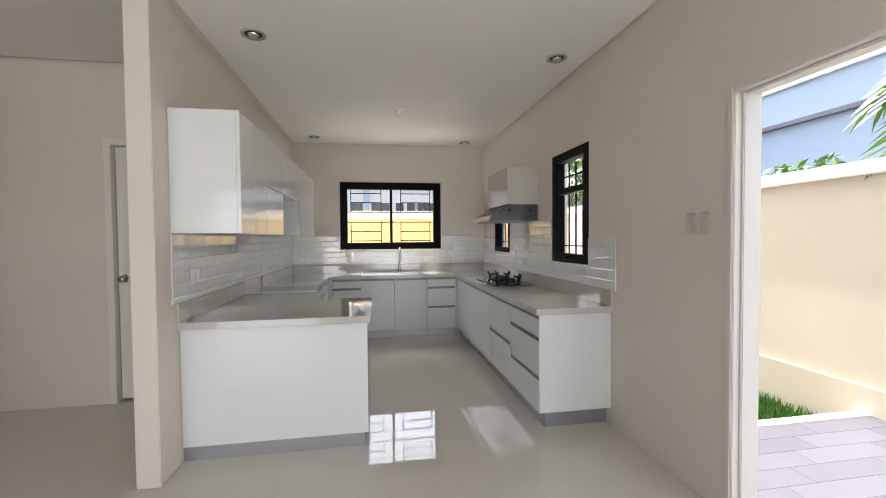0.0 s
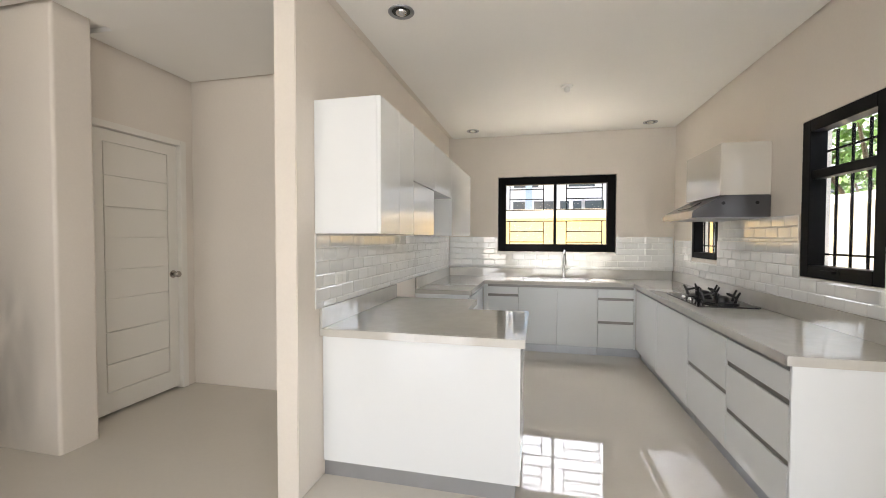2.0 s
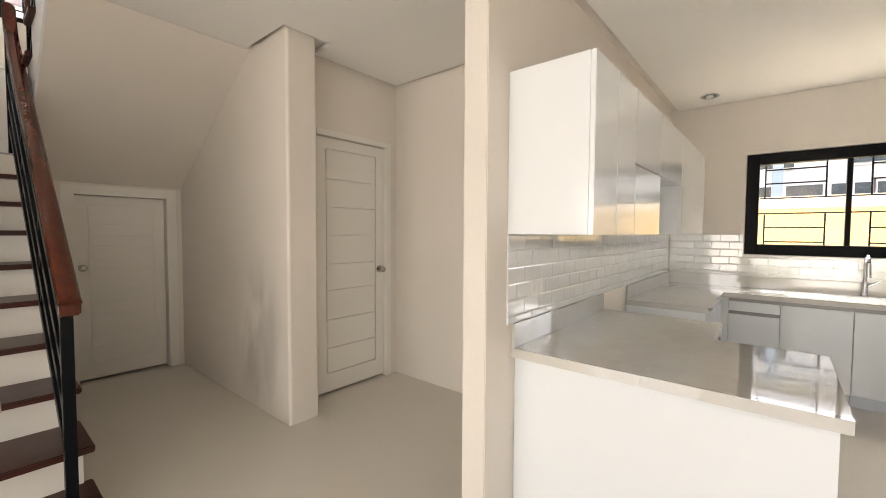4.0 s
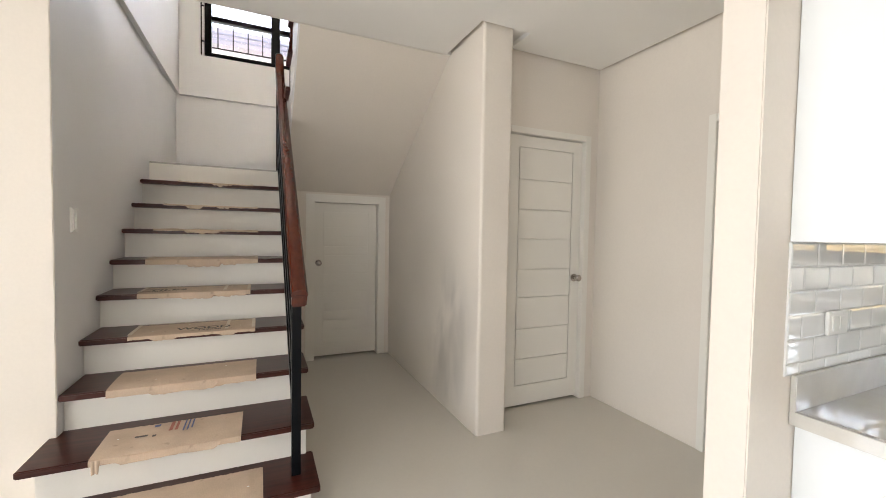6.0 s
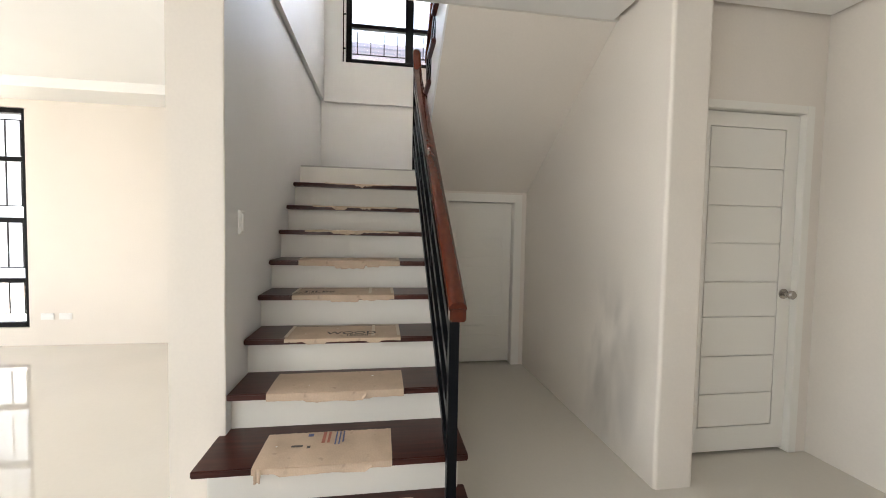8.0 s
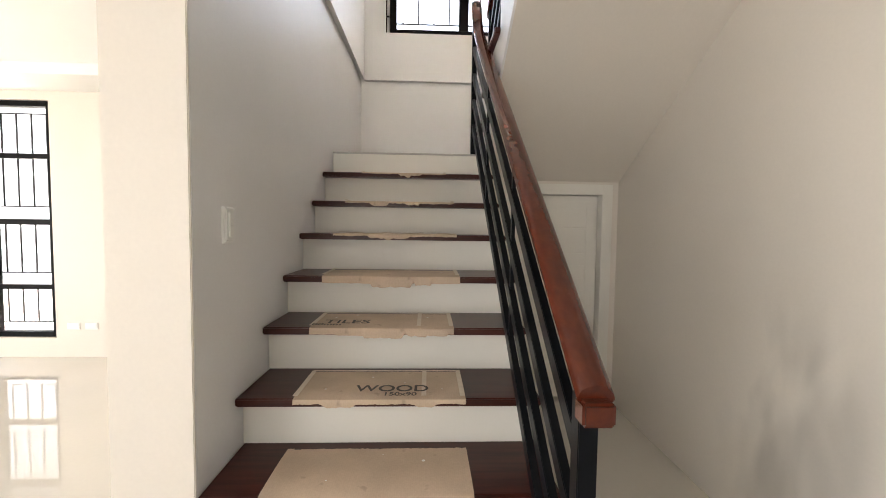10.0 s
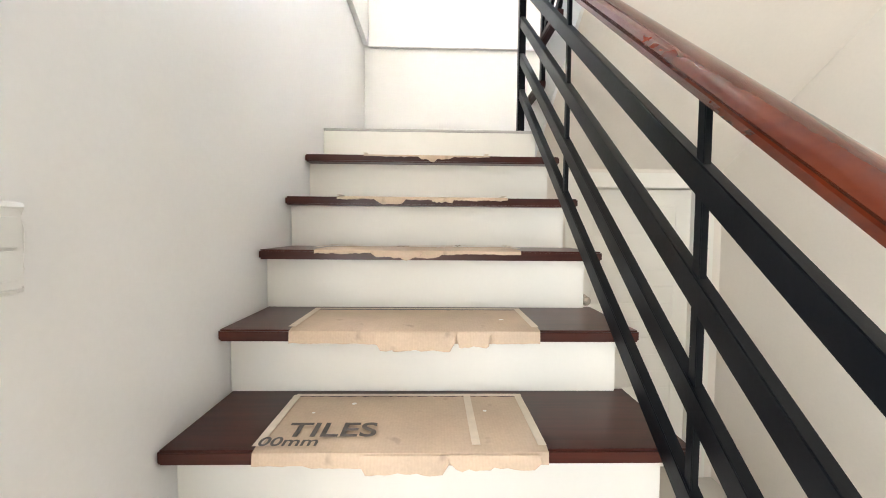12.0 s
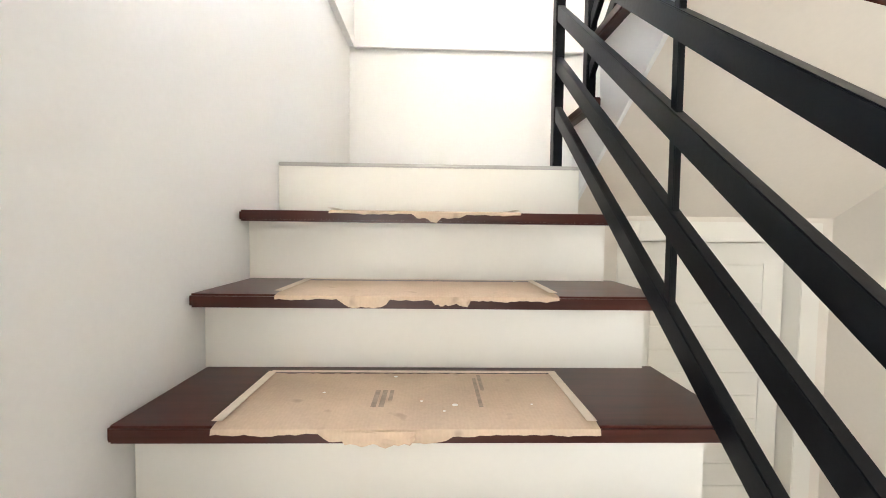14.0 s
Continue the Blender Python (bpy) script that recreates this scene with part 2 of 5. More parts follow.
nt.links.new(shift.outputs[0], nt.nodes["Principled BSDF"].inputs["Base Color"])
JOINT = material("pale_grey_joint", (0.10, 0.10, 0.12), 0.8, spread=0.1, scale=20.0)
SOIL = material("soil", (0.10, 0.09, 0.05), 0.95, spread=0.3, scale=9.0, bump=0.4)
GRASS = leaf_material("grass_blades", (0.085, 0.20, 0.04))
LEAF = leaf_material("tree_leaves", (0.10, 0.20, 0.04))
BARK = material("bark", (0.12, 0.09, 0.06), 0.9, spread=0.3, scale=12.0, bump=0.5)
BLUE_HOUSE = material("pale_blue_render", (0.30, 0.375, 0.475), 0.8, spread=0.04, scale=1.0)
HOUSE_WHITE = material("white_render", (0.50, 0.51, 0.54), 0.8, spread=0.05, scale=1.0)
HOUSE_GLASS = material("dark_house_glass", (0.04, 0.05, 0.06), 0.1, spread=0.2)
ROOF = material("grey_roof", (0.12, 0.12, 0.16), 0.7, spread=0.1, scale=3.0)


# ---- building helpers ----
def box(bm, x0, x1, y0, y1, z0, z1):
    x0, x1 = min(x0, x1), max(x0, x1)
    y0, y1 = min(y0, y1), max(y0, y1)
    z0, z1 = min(z0, z1), max(z0, z1)
    v = [bm.verts.new(p) for p in ((x0, y0, z0), (x1, y0, z0), (x1, y1, z0), (x0, y1, z0), (x0, y0, z1), (x1, y0, z1), (x1, y1, z1), (x0, y1, z1))]
    for f in ((0, 3, 2, 1), (4, 5, 6, 7), (0, 1, 5, 4), (1, 2, 6, 5), (2, 3, 7, 6), (3, 0, 4, 7)):
        bm.faces.new([v[i] for i in f])
    return bm


def boxes(*bounds, bevel=0.0, segments=2):
    bm = bmesh.new()
    for b in bounds:
        box(bm, *b)
    if bevel:
        bmesh.ops.bevel(bm, geom=bm.edges[:], offset=bevel, segments=segments, affect="EDGES", clamp_overlap=True)
    return bm


def prism(points, axis, a, b, bevel=0.0):
    """A solid whose outline in the plane across axis (0 x, 1 y, 2 z) runs through points, from a to b along it."""
    bm = bmesh.new()

    def put(p, c):
        q = list(p)
        q.insert(axis, c)
        return bm.verts.new(q)

    lo, hi = [put(p, a) for p in points], [put(p, b) for p in points]
    n = len(points)
    bm.faces.new(lo)
    bm.faces.new(hi[::-1])
    for i in range(n):
        bm.faces.new((lo[i], hi[i], hi[(i + 1) % n], lo[(i + 1) % n]))
    bmesh.ops.recalc_face_normals(bm, faces=bm.faces[:])
    if bevel:
        bmesh.ops.bevel(bm, geom=bm.edges[:], offset=bevel, segments=2, affect="EDGES", clamp_overlap=True)
    return bm


def tube(bm, a, b, radius, sides=12, end_radius=None):
    a, b = Vector(a), Vector(b)
    d = b - a
    m = Matrix.Translation((a + b) / 2) @ d.to_track_quat("Z", "Y").to_matrix().to_4x4()
    bmesh.ops.create_cone(bm, cap_ends=True, segments=sides, radius1=radius, radius2=radius if end_radius is None else end_radius, depth=d.length, matrix=m)
    return bm


def lathe(profile, centre, axis, sides=24):
    """A turned solid: profile of (distance along axis, radius)."""
    bm = bmesh.new()
    turn = Vector(axis).to_track_quat("Z", "Y").to_matrix().to_4x4()
    m = Matrix.Translation(centre) @ turn
    rings = []
    for d, r in profile:
        rings.append([bm.verts.new(m @ Vector((r * math.cos(2 * math.pi * k / sides), r * math.sin(2 * math.pi * k / sides), d))) for k in range(sides)])
    for p, q in zip(rings, rings[1:]):
        for k in range(sides):
            bm.faces.new((p[k], p[(k + 1) % sides], q[(k + 1) % sides], q[k]))
    bm.faces.new(rings[0][::-1])
    bm.faces.new(rings[-1])
    return bm


def shade(me, angle=35):
    me.polygons.foreach_set("use_smooth", [True] * len(me.polygons))
    me.set_sharp_from_angle(angle=radians(angle))


def link(name, bm, mat, smooth=True):
    me = bpy.data.meshes.new(name)
    bm.to_mesh(me)
    bm.free()
    me.materials.append(mat)
    if smooth:
        shade(me)
    return new(name, me)


def thing(name, at, label, category, group="", kind=""):
    ob = new(name)
    ob.location = at
    ob.empty_display_size = 0.1
    return tagged(ob, label, category, group, kind)


def part(name, bm, mat, parent, label=""):
    """Links a mesh, given in world places, as one part under parent."""
    at = Vector((0, 0, 0))
    p = parent
    while p:
        at += p.location
        p = p.parent
    bmesh.ops.translate(bm, verts=bm.verts[:], vec=-at)
    ob = link(name, bm, mat)
    ob.parent = parent
    return tagged(ob, label)


def solid(name, bm, mat, label, category="", kind="structure", group=""):
    return tagged(link(name, bm, mat), label, category or name.split("_")[0], group, kind)


# ---- the shell ----
KL, KR, KB = -0.775, 1.955, 6.05      # kitchen faces: left, right, back
TOP = 2.70                            # ground-floor ceiling
UP = 5.3                              # stairwell ceiling

solid("floor", boxes((-5.9, 2.12, -5.5, 6.2, -0.12, 0.0)), FLOOR, "polished pale beige-grey porcelain tile floor", "floor")

# right wall, with the garden door and two windows
# the opening at y -0.75 to 0.55 is added out of view for light
solid("wall_east", boxes(
    (KR, 2.105, 1.83, 2.0, 0, 2.9), (KR, 2.105, 0.87, 1.83, 1.98, 2.9), (KR, 2.105, 0.65, 0.87, 0, 2.9), (KR, 2.105, 0.55, 0.65, 0, 2.9), (KR, 2.105, -0.75, 0.55, 2.1, 2.9), (KR, 2.105, -0.75, 0.55, 0, 0.6), (KR, 2.105, -5.5, -0.75, 0, 2.9),
    (KR, 2.105, 2.0, 3.055, 0, 2.9), (KR, 2.105, 3.055, 3.69, 0, 1.09), (KR, 2.105, 3.055, 3.69, 2.03, 2.9),
    (KR, 2.105, 3.69, 4.86, 0, 2.9), (KR, 2.105, 4.86, 5.48, 0, 1.125), (KR, 2.105, 4.86, 5.48, 1.56, 2.9),
    (KR, 2.105, 5.48, KB, 0, 2.9)), WALL, "cream painted wall with a garden door", "wall")
solid("wall_north", boxes(
    (-0.895, -0.125, KB, 6.2, 0, 2.9), (-0.125, 1.31, KB, 6.2, 0, 1.15), (-0.125, 1.31, KB, 6.2, 2.11, 2.9),
    (1.31, 2.105, KB, 6.2, 0, 2.9)), WALL, "cream painted kitchen wall with a window", "wall")
solid("wall_kitchen_side", boxes((-0.895, KL, 2.537, KB, 0, 2.9), bevel=0.004), WALL, "cream painted partition wall ending beside the counter", "wall")
solid("wall_hall_end", boxes((-2.66, -1.70, 3.82, 3.94, 0, 2.9), (-1.70, -0.93, 3.82, 3.94, 2.10, 2.9), (-0.93, -0.895, 3.82, 3.94, 0, 2.9)),
      WALL, "cream painted hall wall with a doorway", "wall")
solid("wall_hall_side", boxes((-2.78, -2.66, 2.8155, 2.964, 0, 2.9), (-2.78, -2.66, 2.964, 3.746, 2.166, 2.9), (-2.78, -2.66, 3.746, 3.94, 0, 2.9)),
      WALL, "cream painted hall wall with a panelled door", "wall")
CORNER = [(-2.42 - 0.02 + 0.02 * math.cos(radians(a)), (2.605 if a < 0 else 2.795) + 0.02 * math.sin(radians(a))) for a in (-90, -72, -54, -36, -18, -0.01, 0.01, 18, 36, 54, 72, 90)]
column_wall = solid("wall_stair_north", prism([(-5.64, 2.815), (-5.64, 2.585)] + CORNER, 2, 0, UP), WALL_PATCHY, "cream painted wall beside the stairs, with a rounded corner", "wall")
column_wall.data.polygons.foreach_set("use_smooth", [False] * len(column_wall.data.polygons))
solid("wall_pillar", boxes((-2.5695, -2.56, 0.147, 0.3985, 0, UP), bevel=0.003), WALL, "cream painted end of the stair wall", "wall")
solid("wall_stair_south", boxes((-5.64, -2.57, 0.147, 0.3985, 0, UP)), WALL_STAIR, "white painted wall along the stairs", "wall")
solid("trim_stair_south", boxes((-5.56, -2.92, 0.4005, 0.436, 2.88, UP)), WALL_STAIR, "thicker white upper wall above the stairs", "trim")
solid("wall_west", boxes(
    (-5.75, -5.6, 0.147, 2.79, 0, 3.355), (-5.75, -5.6, 0.147, 0.68, 3.355, UP), (-5.75, -5.6, 1.85, 2.79, 3.355, UP), (-5.75, -5.6, 0.68, 1.85, 4.45, UP)),
    WALL_STAIR, "white painted wall above the stair landing with a window", "wall")
solid("wall_west_living", boxes(
    (-5.75, -5.6, -2.715, 0.1465, 0, 3.1), (-5.75, -5.6, -4.0, -2.715, 0, 0.20), (-5.75, -5.6, -4.0, -2.715, 2.61, 3.1), (-5.75, -5.6, -5.5, -4.0, 0, 3.1)),
    WALL, "cream painted living room wall with a tall window", "wall")
solid("trim_west", boxes((-5.5995, -5.565, 0.4365, 2.5845, 2.88, 3.354)), WALL_STAIR, "thicker white upper wall above the landing", "trim")
# invented opening out of view that lets sky and lamp light in
solid("wall_south", boxes((-5.9, -3.5, -5.5, -5.35, 0, 3.1), (-3.5, -0.7, -5.5, -5.35, 0, 0.25), (-3.5, -0.7, -5.5, -5.35, 2.45, 3.1), (-0.7, 2.105, -5.5, -5.35, 0, 3.1)), WALL, "cream painted living room wall, unseen, with an added wide opening for light", "wall")
# unseen dining wall, its gap made up to hold the south lamp
solid("wall_dining_south", boxes((-0.6, KR, -1.75, -1.60, 2.25, 2.7), (-0.6, -0.45, -1.75, -1.60, 0, 2.25), (1.85, KR, -1.75, -1.60, 0, 2.25), (-0.6, -0.45, -5.35, -1.75, 0, 2.7)), WALL, "unseen cream painted wall with an added wide opening for light", "wall")
solid("wall_under_landing", boxes((-4.62, -4.47, 1.48, 1.755, 0, 1.78), (-4.62, -4.47, 2.49, 2.585, 0, 1.78), (-4.62, -4.47, 1.755, 2.49, 1.68, 1.78)),
      WALL, "cream painted wall under the stairs with a small door", "wall")
# passage made up and set deep so less light bounces in the stairwell
solid("wall_upper_end", boxes((1.35, 1.5, 0.147, 2.79, 3.135, UP)), WALL, "plain cream wall, unseen, ending an added deep upstairs passage", "wall")
solid("wall_upper_storey", boxes((-1.04, 1.5, -5.5, 0.1465, 3.135, 6.0), (-1.04, 1.5, 2.7905, 6.2, 3.135, 6.0)), WALL, "plain upper storey above the kitchen and dining room", "wall")

# ceilings
solid("ceiling_kitchen", boxes((KL + 0.06, KR - 0.02, 2.47, KB - 0.03, 2.63, 2.66), (-0.85, KR - 0.02, 0.16, 2.4695, 2.63, 2.66)), CEIL, "white kitchen ceiling with a shadow gap", "ceiling")
solid("trim_ceiling_kitchen", boxes((KL + 0.001, KL + 0.0595, 2.55, KB - 0.031, 2.645, 2.66), (KR - 0.0195, KR - 0.001, 0.16, KB - 0.031, 2.645, 2.66), (KL + 0.001, KR - 0.001, KB - 0.0295, KB - 0.001, 2.645, 2.66)), WALL, "cream recess round the kitchen ceiling", "trim")
solid("ceiling_kitchen_slab", boxes((-0.895, 2.105, 2.54, 6.2, 2.72, 3.0)), CEIL, "plain slab above the kitchen ceiling", "ceiling")
solid("ceiling_hall", boxes((-2.625, -0.93, 2.92, 3.785, TOP, 2.73), (-2.385, -0.93, 2.55, 2.9195, TOP, 2.73), (-2.92, -0.8505, 0.18, 2.5495, TOP, 2.73), (-2.66, -0.895, 2.55, 3.82, 2.735, 2.79), (-2.92, -0.8505, 0.147, 2.5495, 2.735, 2.79)), CEIL, "white hall ceiling with a narrow shadow gap", "ceiling")
solid("ceiling_slab", boxes((-2.92, 2.105, 0.147, 2.54, 2.9, 3.13), (-2.78, -0.895, 2.54, 3.94, 2.9, 3.0)), CEIL, "plain slab above the hall", "ceiling")
solid("ceiling_slab_edge", boxes((-2.94, -2.921, 0.436, 2.584, TOP, 3.13)), WHITE, "white edge of the floor above the stairs", "ceiling")
solid("ceiling_living", boxes((-5.6, -5.12, -5.35, 0.147, TOP, 2.895), (-5.119, -1.5, -0.35, 0.147, TOP, 2.895), (-5.119, -1.5, -5.35, -4.85, TOP, 2.895), (-1.499, KR, -5.35, 0.147, TOP, 2.895), (-5.119, -1.5, -4.849, -0.351, 2.80, 2.895)), CEIL, "white living room ceiling with a raised tray", "ceiling")
solid("ceiling_living_slab", boxes((-5.75, 2.105, -5.5, 0.147, 2.9, 3.0)), CEIL, "plain slab above the living room", "ceiling")
solid("ceiling_stairwell", boxes((-5.75, 1.5, 0.147, 2.79, UP, UP + 0.1)), CEIL, "white ceiling high above the stairs", "ceiling")

# ---- stairs ----
# nosing fronts and tread tops of the lower flight
NOSE = [-2.015, -2.262, -2.56, -2.808, -3.06, -3.305, -3.56, -3.80, -4.045]
TREAD_Z = [0.165, 0.356, 0.553, 0.755, 0.956, 1.148, 1.348, 1.54, 1.745]
LAND_X, LAND_Z = -4.345, 1.932
OVER, THICK = 0.068, 0.032


def lower_flight():
    stairs = thing("staircase", (-3.2, 0.95, 0), "staircase with dark red wooden treads and white painted risers", "staircase")
    for k, (x, z) in enumerate(zip(NOSE, TREAD_Z)):
        back = NOSE[k + 1] - OVER if k < 8 else LAND_X - 0.006
        low = k < 2
        y0 = 0.365 if low else 0.401
        bm = bmesh.new()
        box(bm, back - 0.02, x, y0, 1.53, z - THICK, z)
        bmesh.ops.bevel(bm, geom=bm.edges[:], offset=0.005, segments=2, affect="EDGES")
        part("tread", bm, TREADS, stairs, "dark red-brown varnished wooden tread" if k == 0 else "")
        z0 = TREAD_Z[k - 1] if k else 0.0
        y1 = 0.401 if not low else 0.405
        part("riser", boxes((x - OVER - 0.02, x - OVER, y1, 1.495, z0, z - THICK)), WHITE, stairs, "white painted riser" if k == 0 else "")
    part("riser", boxes((LAND_X - 0.03, LAND_X - 0.006, 0.401, 1.495, TREAD_Z[-1], LAND_Z - 0.012)), WHITE, stairs)
    # closed side under the treads
    pts = [(NOSE[0] - OVER - 0.021, 0.0)]
    for k in range(9):
        pts.append((NOSE[k] - OVER - 0.021, TREAD_Z[k] - THICK - 0.001))
        nx = NOSE[k + 1] - OVER - 0.021 if k < 8 else LAND_X - 0.031
        pts.append((nx, TREAD_Z[k] - THICK - 0.001))
    pts += [(-4.46, TREAD_Z[8] - THICK - 0.001), (-4.46, 0.0)]
    part("side_wall", prism(pts, 1, 0.402, 1.488), WHITE, stairs, "white painted solid stair body")
    return stairs


lower_flight()
landing = thing("stair_landing", (-5.0, 1.5, 1.78), "white tiled stair landing with a thin grey edge", "landing")
part("slab", boxes((-5.6, -4.365, 0.401, 1.4955, 1.78, 1.918), (-5.6, -4.4695, 1.496, 2.584, 1.785, 1.918)), WHITE, landing)
part("floor_tile", boxes((-5.6, LAND_X, 0.402, 1.4955, 1.9185, LAND_Z), (-5.6, -4.4695, 1.4965, 2.583, 1.9185, LAND_Z), bevel=0.003), material("landing_tile", (0.5, 0.48, 0.45), 0.15), landing, "pale grey landing tile")

UP_X = [-4.47 + 0.25 * k for k in range(6)]
UP_Z = [2.13 + 0.2 * k for k in range(6)]


def upper_flight():
    st = thing("upper_staircase", (-3.7, 2.0, 1.93), "upper stair flight with dark treads and a white sloping underside", "staircase")
    pts = [(-4.468, 1.76), (-4.45, 1.93)]
    for k in range(5):
        pts += [(UP_X[k] + 0.03, UP_Z[k] - 0.233 if k == 0 else UP_Z[k - 1] - 0.033), (UP_X[k] + 0.03, UP_Z[k] - 0.033)]
    pts += [(-3.19, UP_Z[4] - 0.033), (-3.19, 3.12), (-2.945, 3.12), (-2.945, TOP)]
    part("body", prism(pts, 1, 1.51, 2.584), WALL, st, "cream plastered sloping underside")
    part("stringer", prism(pts, 1, 1.497, 1.5095), WALL_STAIR, st, "white painted stringer")
    for k in range(5):
        part("tread", boxes((UP_X[k], UP_X[k] + 0.29, 1.462, 2.583, UP_Z[k] - 0.032, UP_Z[k]), bevel=0.005), TREADS, st)


upper_flight()
SLOPE = 0.805


def rail_z(x):
    """Underside of the handrail over the lower flight."""
    return 1.024 + (-2.16 - x) * SLOPE


RY = 1.432


def sloped_bar(x0, x1, drop, height, y0, y1):
    """A flat bar parallel to the handrail, drop under it."""
    return prism([(x0, rail_z(x0) - drop - height / 2), (x1, rail_z(x1) - drop - height / 2), (x1, rail_z(x1) - drop + height / 2), (x0, rail_z(x0) - drop + height / 2)], 1, y0, y1, bevel=0.002)


def handrail_profile(w, h):
    """Half-round moulded section, (across, up)."""
    pts = [(-0.55 * w / 2, 0), (0.55 * w / 2, 0), (0.60 * w / 2, 0.16 * h), (0.86 * w / 2, 0.22 * h), (0.90 * w / 2, 0.36 * h), (0.80 * w / 2, 0.41 * h), (0.84 * w / 2, 0.46 * h), (w / 2, 0.56 * h)]
    for a in range(20, 180, 20):
        pts.append((w / 2 * math.cos(radians(a)), 0.56 * h + 0.44 * h * math.sin(radians(a))))
    return pts + [(-w / 2, 0.56 * h), (-0.84 * w / 2, 0.46 * h), (-0.80 * w / 2, 0.41 * h), (-0.90 * w / 2, 0.36 * h), (-0.86 * w / 2, 0.22 * h), (-0.60 * w / 2, 0.16 * h)]


def sweep(profile, path, yc):
    """Carries a section along points (x, z) in the plane y = yc; the section's up stays upright."""
    bm = bmesh.new()
    rings = [[bm.verts.new((x, yc + a, z + u)) for a, u in profile] for x, z in path]
    n = len(profile)
    for p, q in zip(rings, rings[1:]):
        for k in range(n):
            bm.faces.new((p[k], p[(k + 1) % n], q[(k + 1) % n], q[k]))
    bm.faces.new(rings[0])
    bm.faces.new(rings[-1][::-1])
    bmesh.ops.recalc_face_normals(bm, faces=bm.faces[:])
    return bm


def stair_rail():
    rail = thing("stair_railing", (-2.16, RY, 0.165), "black metal stair railing with a red-brown wooden handrail", "railing")
    part("newel_post", boxes((-2.182, -2.14, RY - 0.021, RY + 0.021, 0.165, 1.045), bevel=0.002), RAILS, rail, "black square newel post")
    for x, foot in ((-2.925, TREAD_Z[3]), (-3.655, TREAD_Z[6])):
        part("post", boxes((x - 0.010, x + 0.010, RY - 0.007, RY + 0.007, max(foot, rail_z(x) - 0.72), rail_z(x) + 0.006), bevel=0.0015), RAILS, rail)
    part("post", boxes((-4.452, -4.412, RY - 0.018, RY + 0.018, LAND_Z, rail_z(-4.43) + 0.14), bevel=0.002), RAILS, rail)
    for drop in (0.125, 0.32, 0.51, 0.695):
        x0 = -2.17
        part("bar", sloped_bar(x0, -4.425, drop + 0.005, 0.060, RY - 0.0125, RY + 0.0125), RAILS, rail)
    top = [(-2.135, rail_z(-2.135)), (-4.25, rail_z(-4.25)), (-4.33, rail_z(-4.33) + 0.02), (-4.40, rail_z(-4.40) + 0.07), (-4.44, rail_z(-4.44) + 0.14), (-4.47, rail_z(-4.47) + 0.15)]
    hr = part("handrail", sweep(handrail_profile(0.078, 0.068), top, RY + 0.012), HANDRAIL, rail, "polished red-brown moulded handrail")
    part("end_cap", boxes((-2.155, -2.105, RY - 0.026, RY + 0.042, 0.995, 1.045), bevel=0.006), HANDRAIL, hr)


stair_rail()


def upper_rail():
    rail = thing("stair_railing", (-4.43, 1.555, 1.932), "black railing of the upper flight with dark wooden rail", "railing")
    part("newel_post", boxes((-4.452, -4.412, 1.535, 1.572, 2.13, 3.02), bevel=0.002), RAILS, rail)

    def ru(x):
        return 2.99 + (x + 4.43) * 0.8

    for drop in (0.13, 0.325, 0.515, 0.70):
        a, b = -4.43, -3.2
        part("bar", prism([(a, ru(a) - drop - 0.029), (b, ru(b) - drop - 0.029), (b, ru(b) - drop + 0.029), (a, ru(a) - drop + 0.029)], 1, 1.545, 1.565, bevel=0.002), RAILS, rail)
    for x, z in ((-3.8, 2.53), (-3.2, 3.12)):
        part("post", boxes((x - 0.014, x + 0.014, 1.541, 1.569, z, ru(x) + 0.005), bevel=0.0015), RAILS, rail)
    part("handrail", sweep(handrail_profile(0.066, 0.062), [(-4.47, ru(-4.47)), (-3.18, ru(-3.18))], 1.555), HANDRAIL, rail, "red-brown handrail")


upper_rail()


# ---- doors ----
def knob(parent, at, axis):
    k = part("knob", lathe([(0, 0.032), (0.006, 0.032), (0.010, 0.014), (0.034, 0.012), (0.040, 0.020), (0.050, 0.027), (0.062, 0.027), (0.070, 0.020), (0.072, 0.008)], at, axis), NICKEL, parent, "satin nickel round door knob")
    return k


def panelled_leaf(u0, u1, z0, z1, n, depth, out, along, grooves, stile_a, stile_b, rail_top, rail_low, cut=0.014):
    """A door leaf with a framed field cut by level grooves. u runs along the wall, n is its front face, out is +1 or -1."""
    def b(a0, a1, c0, c1, near, far):
        lo, hi = n - out * far, n - out * near
        return (lo, hi, a0, a1, c0, c1) if along == "y" else (a0, a1, lo, hi, c0, c1)

    g = 0.007
    f0, f1, h0, h1 = u0 + stile_a, u1 - stile_b, z0 + rail_low, z1 - rail_top
    bm = boxes(b(u0, u1, z0, z1, cut, depth), b(u0, f0 - g / 2, z0, z1, 0, cut + 0.0005), b(f1 + g / 2, u1, z0, z1, 0, cut + 0.0005), b(f0 - g / 2, f1 + g / 2, z0, h0 - g / 2, 0, cut + 0.0005), b(f0 - g / 2, f1 + g / 2, h1 + g / 2, z1, 0, cut + 0.0005))
    slats = []
    cuts = [h0] + list(grooves) + [h1]
    for a, c in zip(cuts, cuts[1:]):
        slats.append(boxes(b(f0 + g / 2, f1 - g / 2, a + g / 2, c - g / 2, 0, cut + 0.0002), bevel=0.001, segments=1))
    return bm, slats


